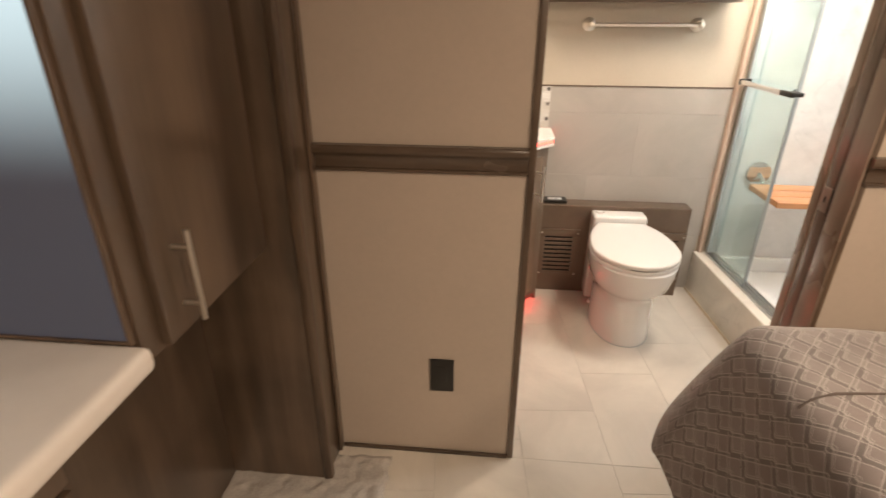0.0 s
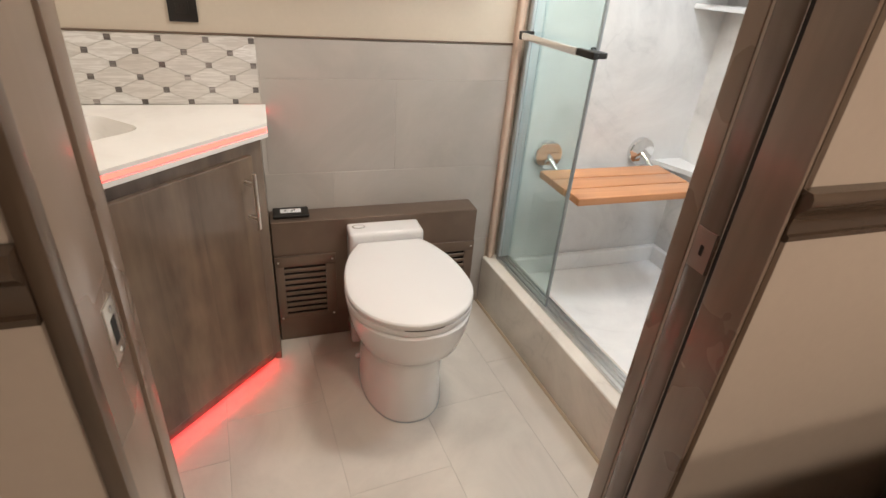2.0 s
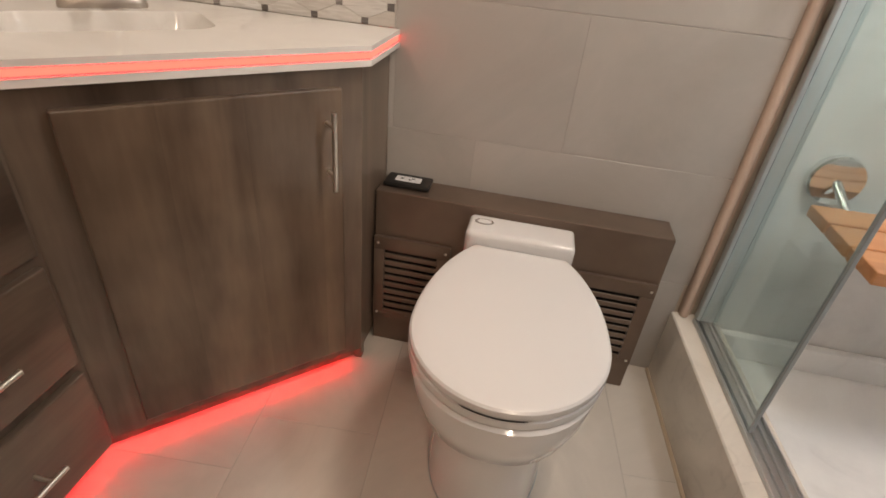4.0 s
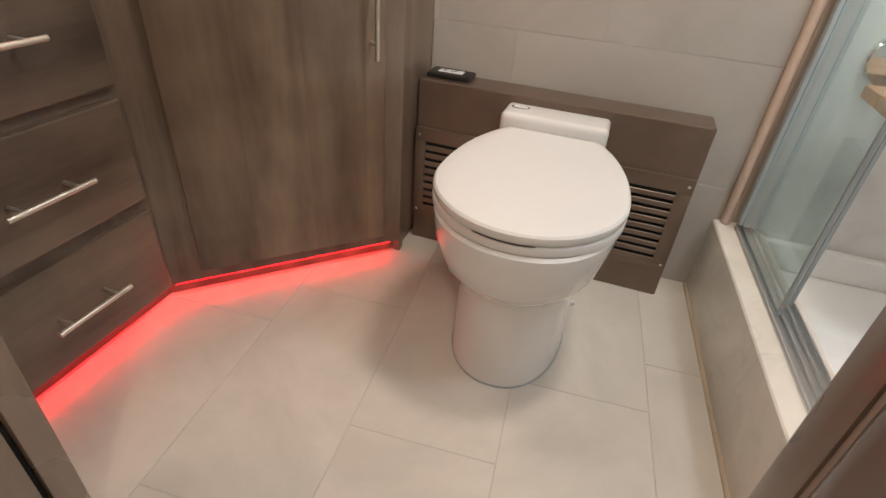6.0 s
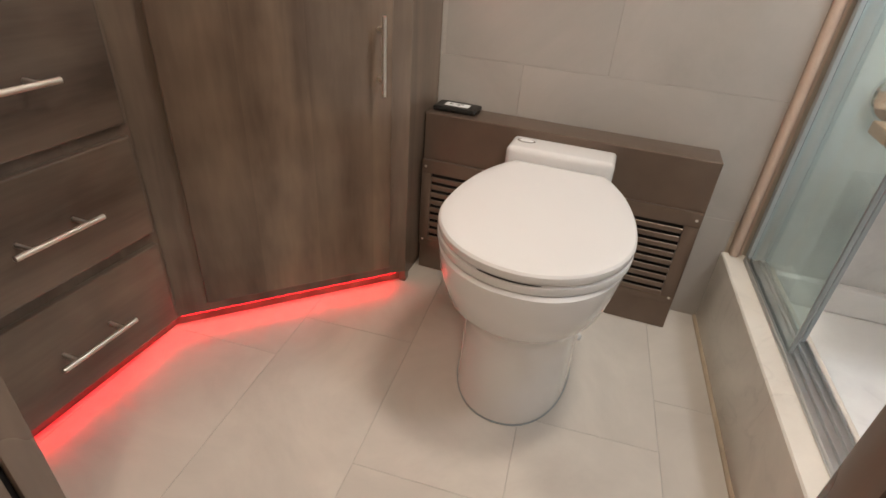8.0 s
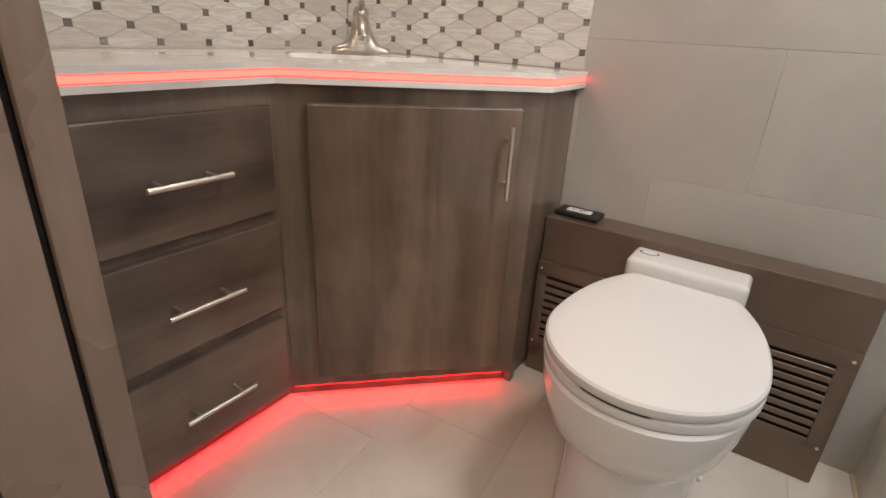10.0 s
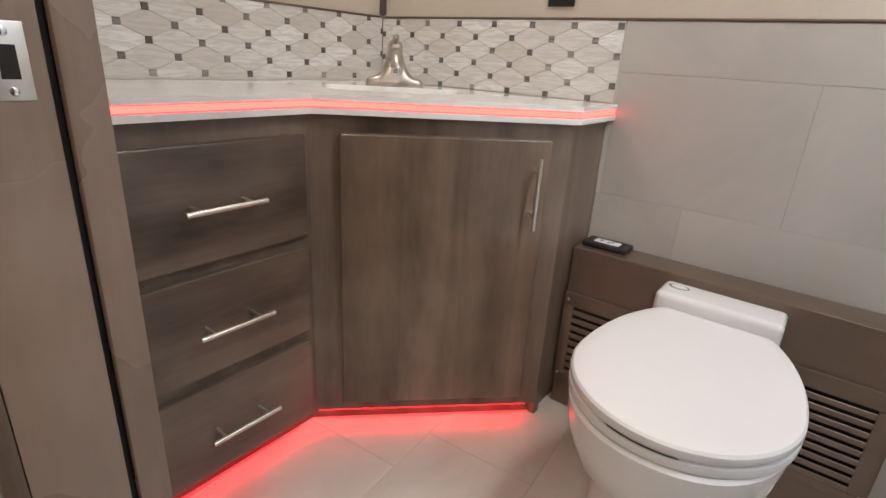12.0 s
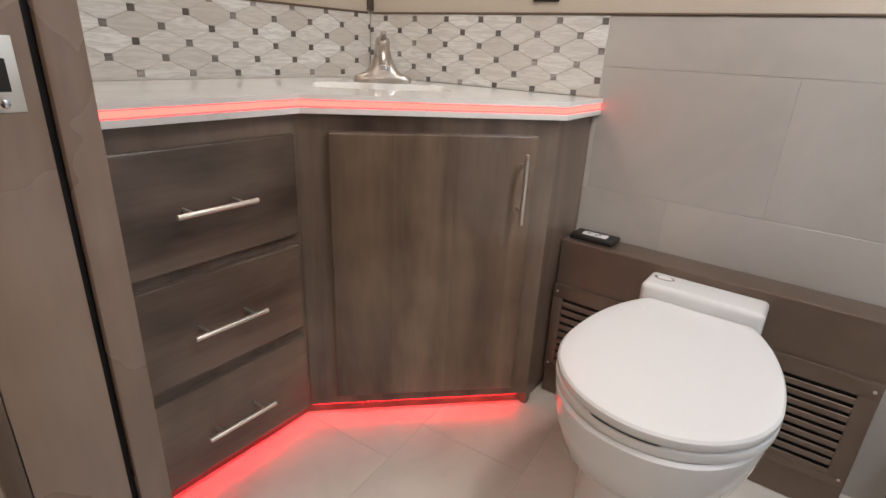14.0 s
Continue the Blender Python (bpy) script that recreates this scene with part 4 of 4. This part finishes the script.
part("seam", seam, plain("seam_thread", (0.10, 0.08, 0.072), 0.9), bs)

# dark wood at the far end of the partition
fc2 = thing("bedroom_cabinet", "dark stained wooden cabinet on the wall beside the bed", "cabinet")
part("body", box(2.03, 3.39, 1.735, 1.772, 1.12, 1.99, 0.004), WOOD_BED, fc2)
nb = thing("nightstand", "dark stained wooden nightstand between bed and partition", "nightstand")
part("body", box(2.24, 2.75, 1.62, 1.786, 0.0, 0.44, 0.004), WOOD_BED, nb)

# ---- tiles ----
def clip(poly, x0, x1, y0, y1):
    for axis, lim, sign in ((0, x0, 1), (0, x1, -1), (1, y0, 1), (1, y1, -1)):
        out = []
        for i, p in enumerate(poly):
            q = poly[(i + 1) % len(poly)]
            a, b = sign * (p[axis] - lim), sign * (q[axis] - lim)
            if a >= 0:
                out.append(p)
            if (a >= 0) != (b >= 0):
                t = a / (a - b)
                out.append((p[0] + (q[0] - p[0]) * t, p[1] + (q[1] - p[1]) * t))
        poly = out
        if len(poly) < 3:
            return []
    return poly


def slab_piece(poly, thick, chamfer):
    """A thin piece in the xy plane with a chamfered rim, its face up."""
    cx, cy = sum(p[0] for p in poly) / len(poly), sum(p[1] for p in poly) / len(poly)
    size = max(max(p[0] for p in poly) - min(p[0] for p in poly), 1e-4)
    sy = max(max(p[1] for p in poly) - min(p[1] for p in poly), 1e-4)
    inner = [(cx + (x - cx) * (1 - 2 * chamfer / size), cy + (y - cy) * (1 - 2 * chamfer / sy)) for x, y in poly]
    return loft([[(x, y, 0) for x, y in poly], [(x, y, thick - chamfer) for x, y in poly], [(x, y, thick) for x, y in inner]])


PIECES = {}


def piece(name, poly, thick, chamfer, material, parent, m):
    cx, cy = poly[0]
    local = [(x - cx, y - cy) for x, y in poly]
    key = (name, material.name, tuple((round(x, 4), round(y, 4)) for x, y in local))
    if key not in PIECES:
        PIECES[key] = mesh_of(name, slab_piece(local, thick, chamfer), material, False)
    ob = new(name, PIECES[key])
    ob.parent, ob.matrix_basis = parent, m @ pose(cx, cy, 0)
    return ob


def rect(x0, x1, y0, y1, gap):
    return [(x0 + gap, y0 + gap), (x1 - gap, y0 + gap), (x1 - gap, y1 - gap), (x0 + gap, y1 - gap)]


# floor: tiles of 0.31 x 0.62 m, each column shifted, laid a little askew like the curb
flat = pose(0, 0, -0.006)
W, L, FX, FY = 0.311, 0.622, 0.986, 2.297
ASKEW = Matrix.Rotation(radians(4.4), 2)
for c in range(-8, 10):
    shift = (0.0, 0.232, -0.235)[c % 3]
    for r in range(-8, 4):
        corners = [ASKEW @ Vector((x, y)) for x, y in rect(c * W, (c + 1) * W, shift + r * L, shift + (r + 1) * L, 0.0009)]
        for a, b in ((-1.6, 1.795), (1.795, BACK)):
            poly = clip([(FX + p.x, FY + p.y) for p in corners], -0.70, 1.80 if a > 0 else 3.39, a + 0.0012, b - 0.0012)
            if len(poly) > 2:
                piece("floor_tile", poly, 0.006, 0.0008, FLOOR_TILE, floor, flat)

# back wall: grey tiles up to the edge strip
up = pose(0, BACK, 0, 90, 0, 0)
for z0, z1, joint in ((-0.002, 0.325, 1.29), (0.325, 0.650, 1.066), (0.650, 0.976, 1.288), (0.976, 1.10, 0.72)):
    for r in range(-2, 2):
        wide = 1.0 if z0 > 0.9 else 0.66
        poly = clip(rect(joint + r * wide - 0.0006, joint + (r + 1) * wide + 0.0006, z0, z1, 0.0007), BEND_X + 0.001 if z1 < 0.9 else 0.842, 1.710 if z0 > 0.3 else 1.70, 0.001, 1.10)
        if poly:
            piece("wall_tile", poly, 0.006, 0.0008, WALL_TILE, wall_back, up)
solid("grout_backing", box(BEND_X, 1.7005, BACK - 0.0048, BACK - 0.0002, 0.0, 1.10), WALL_GROUT, "grey grout behind the wall tiles", "grout")

# mosaic backsplash: long hexagons with small dark squares at their corners
PH, DS = 0.0369, 0.0082


def mosaic_field(parent, m, x0, x1, z0, z1, ox, oz, PW):
    i0, i1 = int((x0 - ox) / PW) - 2, int((x1 - ox) / PW) + 2
    j0, j1 = int((z0 - oz) / PH) - 2, int((z1 - oz) / PH) + 2
    g = 0.0007
    for i in range(i0, i1 + 1):
        for j in range(j0, j1 + 1):
            x, z = ox + i * PW, oz + j * PH
            if (i + j) % 2 == 0:
                poly, name, material = [(x - DS, z - DS), (x + DS, z - DS), (x + DS, z + DS), (x - DS, z + DS)], "mosaic_dot", DOT
            else:
                a, b, e = PW - DS - g, PH - DS - g, DS + g
                poly = [(x - a, z - DS * 0.9), (x - e, z - b), (x + e, z - b), (x + a, z - DS * 0.9), (x + a, z + DS * 0.9), (x + e, z + b), (x - e, z + b), (x - a, z + DS * 0.9)]
                name, material = "mosaic_tile", HEX
            poly = clip(poly, x0, x1, z0, z1)
            if len(poly) >= 3:
                piece(name, poly, 0.006, 0.0006, material, parent, m)


bs1 = solid("backsplash_1", box(LEFT + 0.008, 0.838, BACK - 0.0056, BACK - 0.0003, CT, 1.10), GROUT, "long hexagon travertine mosaic behind the sink with dark dots", "backsplash")
mosaic_field(bs1, pose(0, BACK - 0.001, 0, 90, 0, 0), LEFT + 0.008, 0.838, CT + 0.001, 1.10, 0.827, 1.087, 0.0645)
bs2 = solid("backsplash_2", box(LEFT + 0.0003, LEFT + 0.0056, PART_B + 0.002, BACK - 0.008, CT, 1.10), GROUT, "long hexagon travertine mosaic beside the counter with dark dots", "backsplash")
mosaic_field(bs2, pose(LEFT + 0.001, 0, 0, 90, 0, 90), PART_B + 0.002, BACK - 0.008, CT + 0.001, 1.10, 2.342, 0.911, 0.0664)
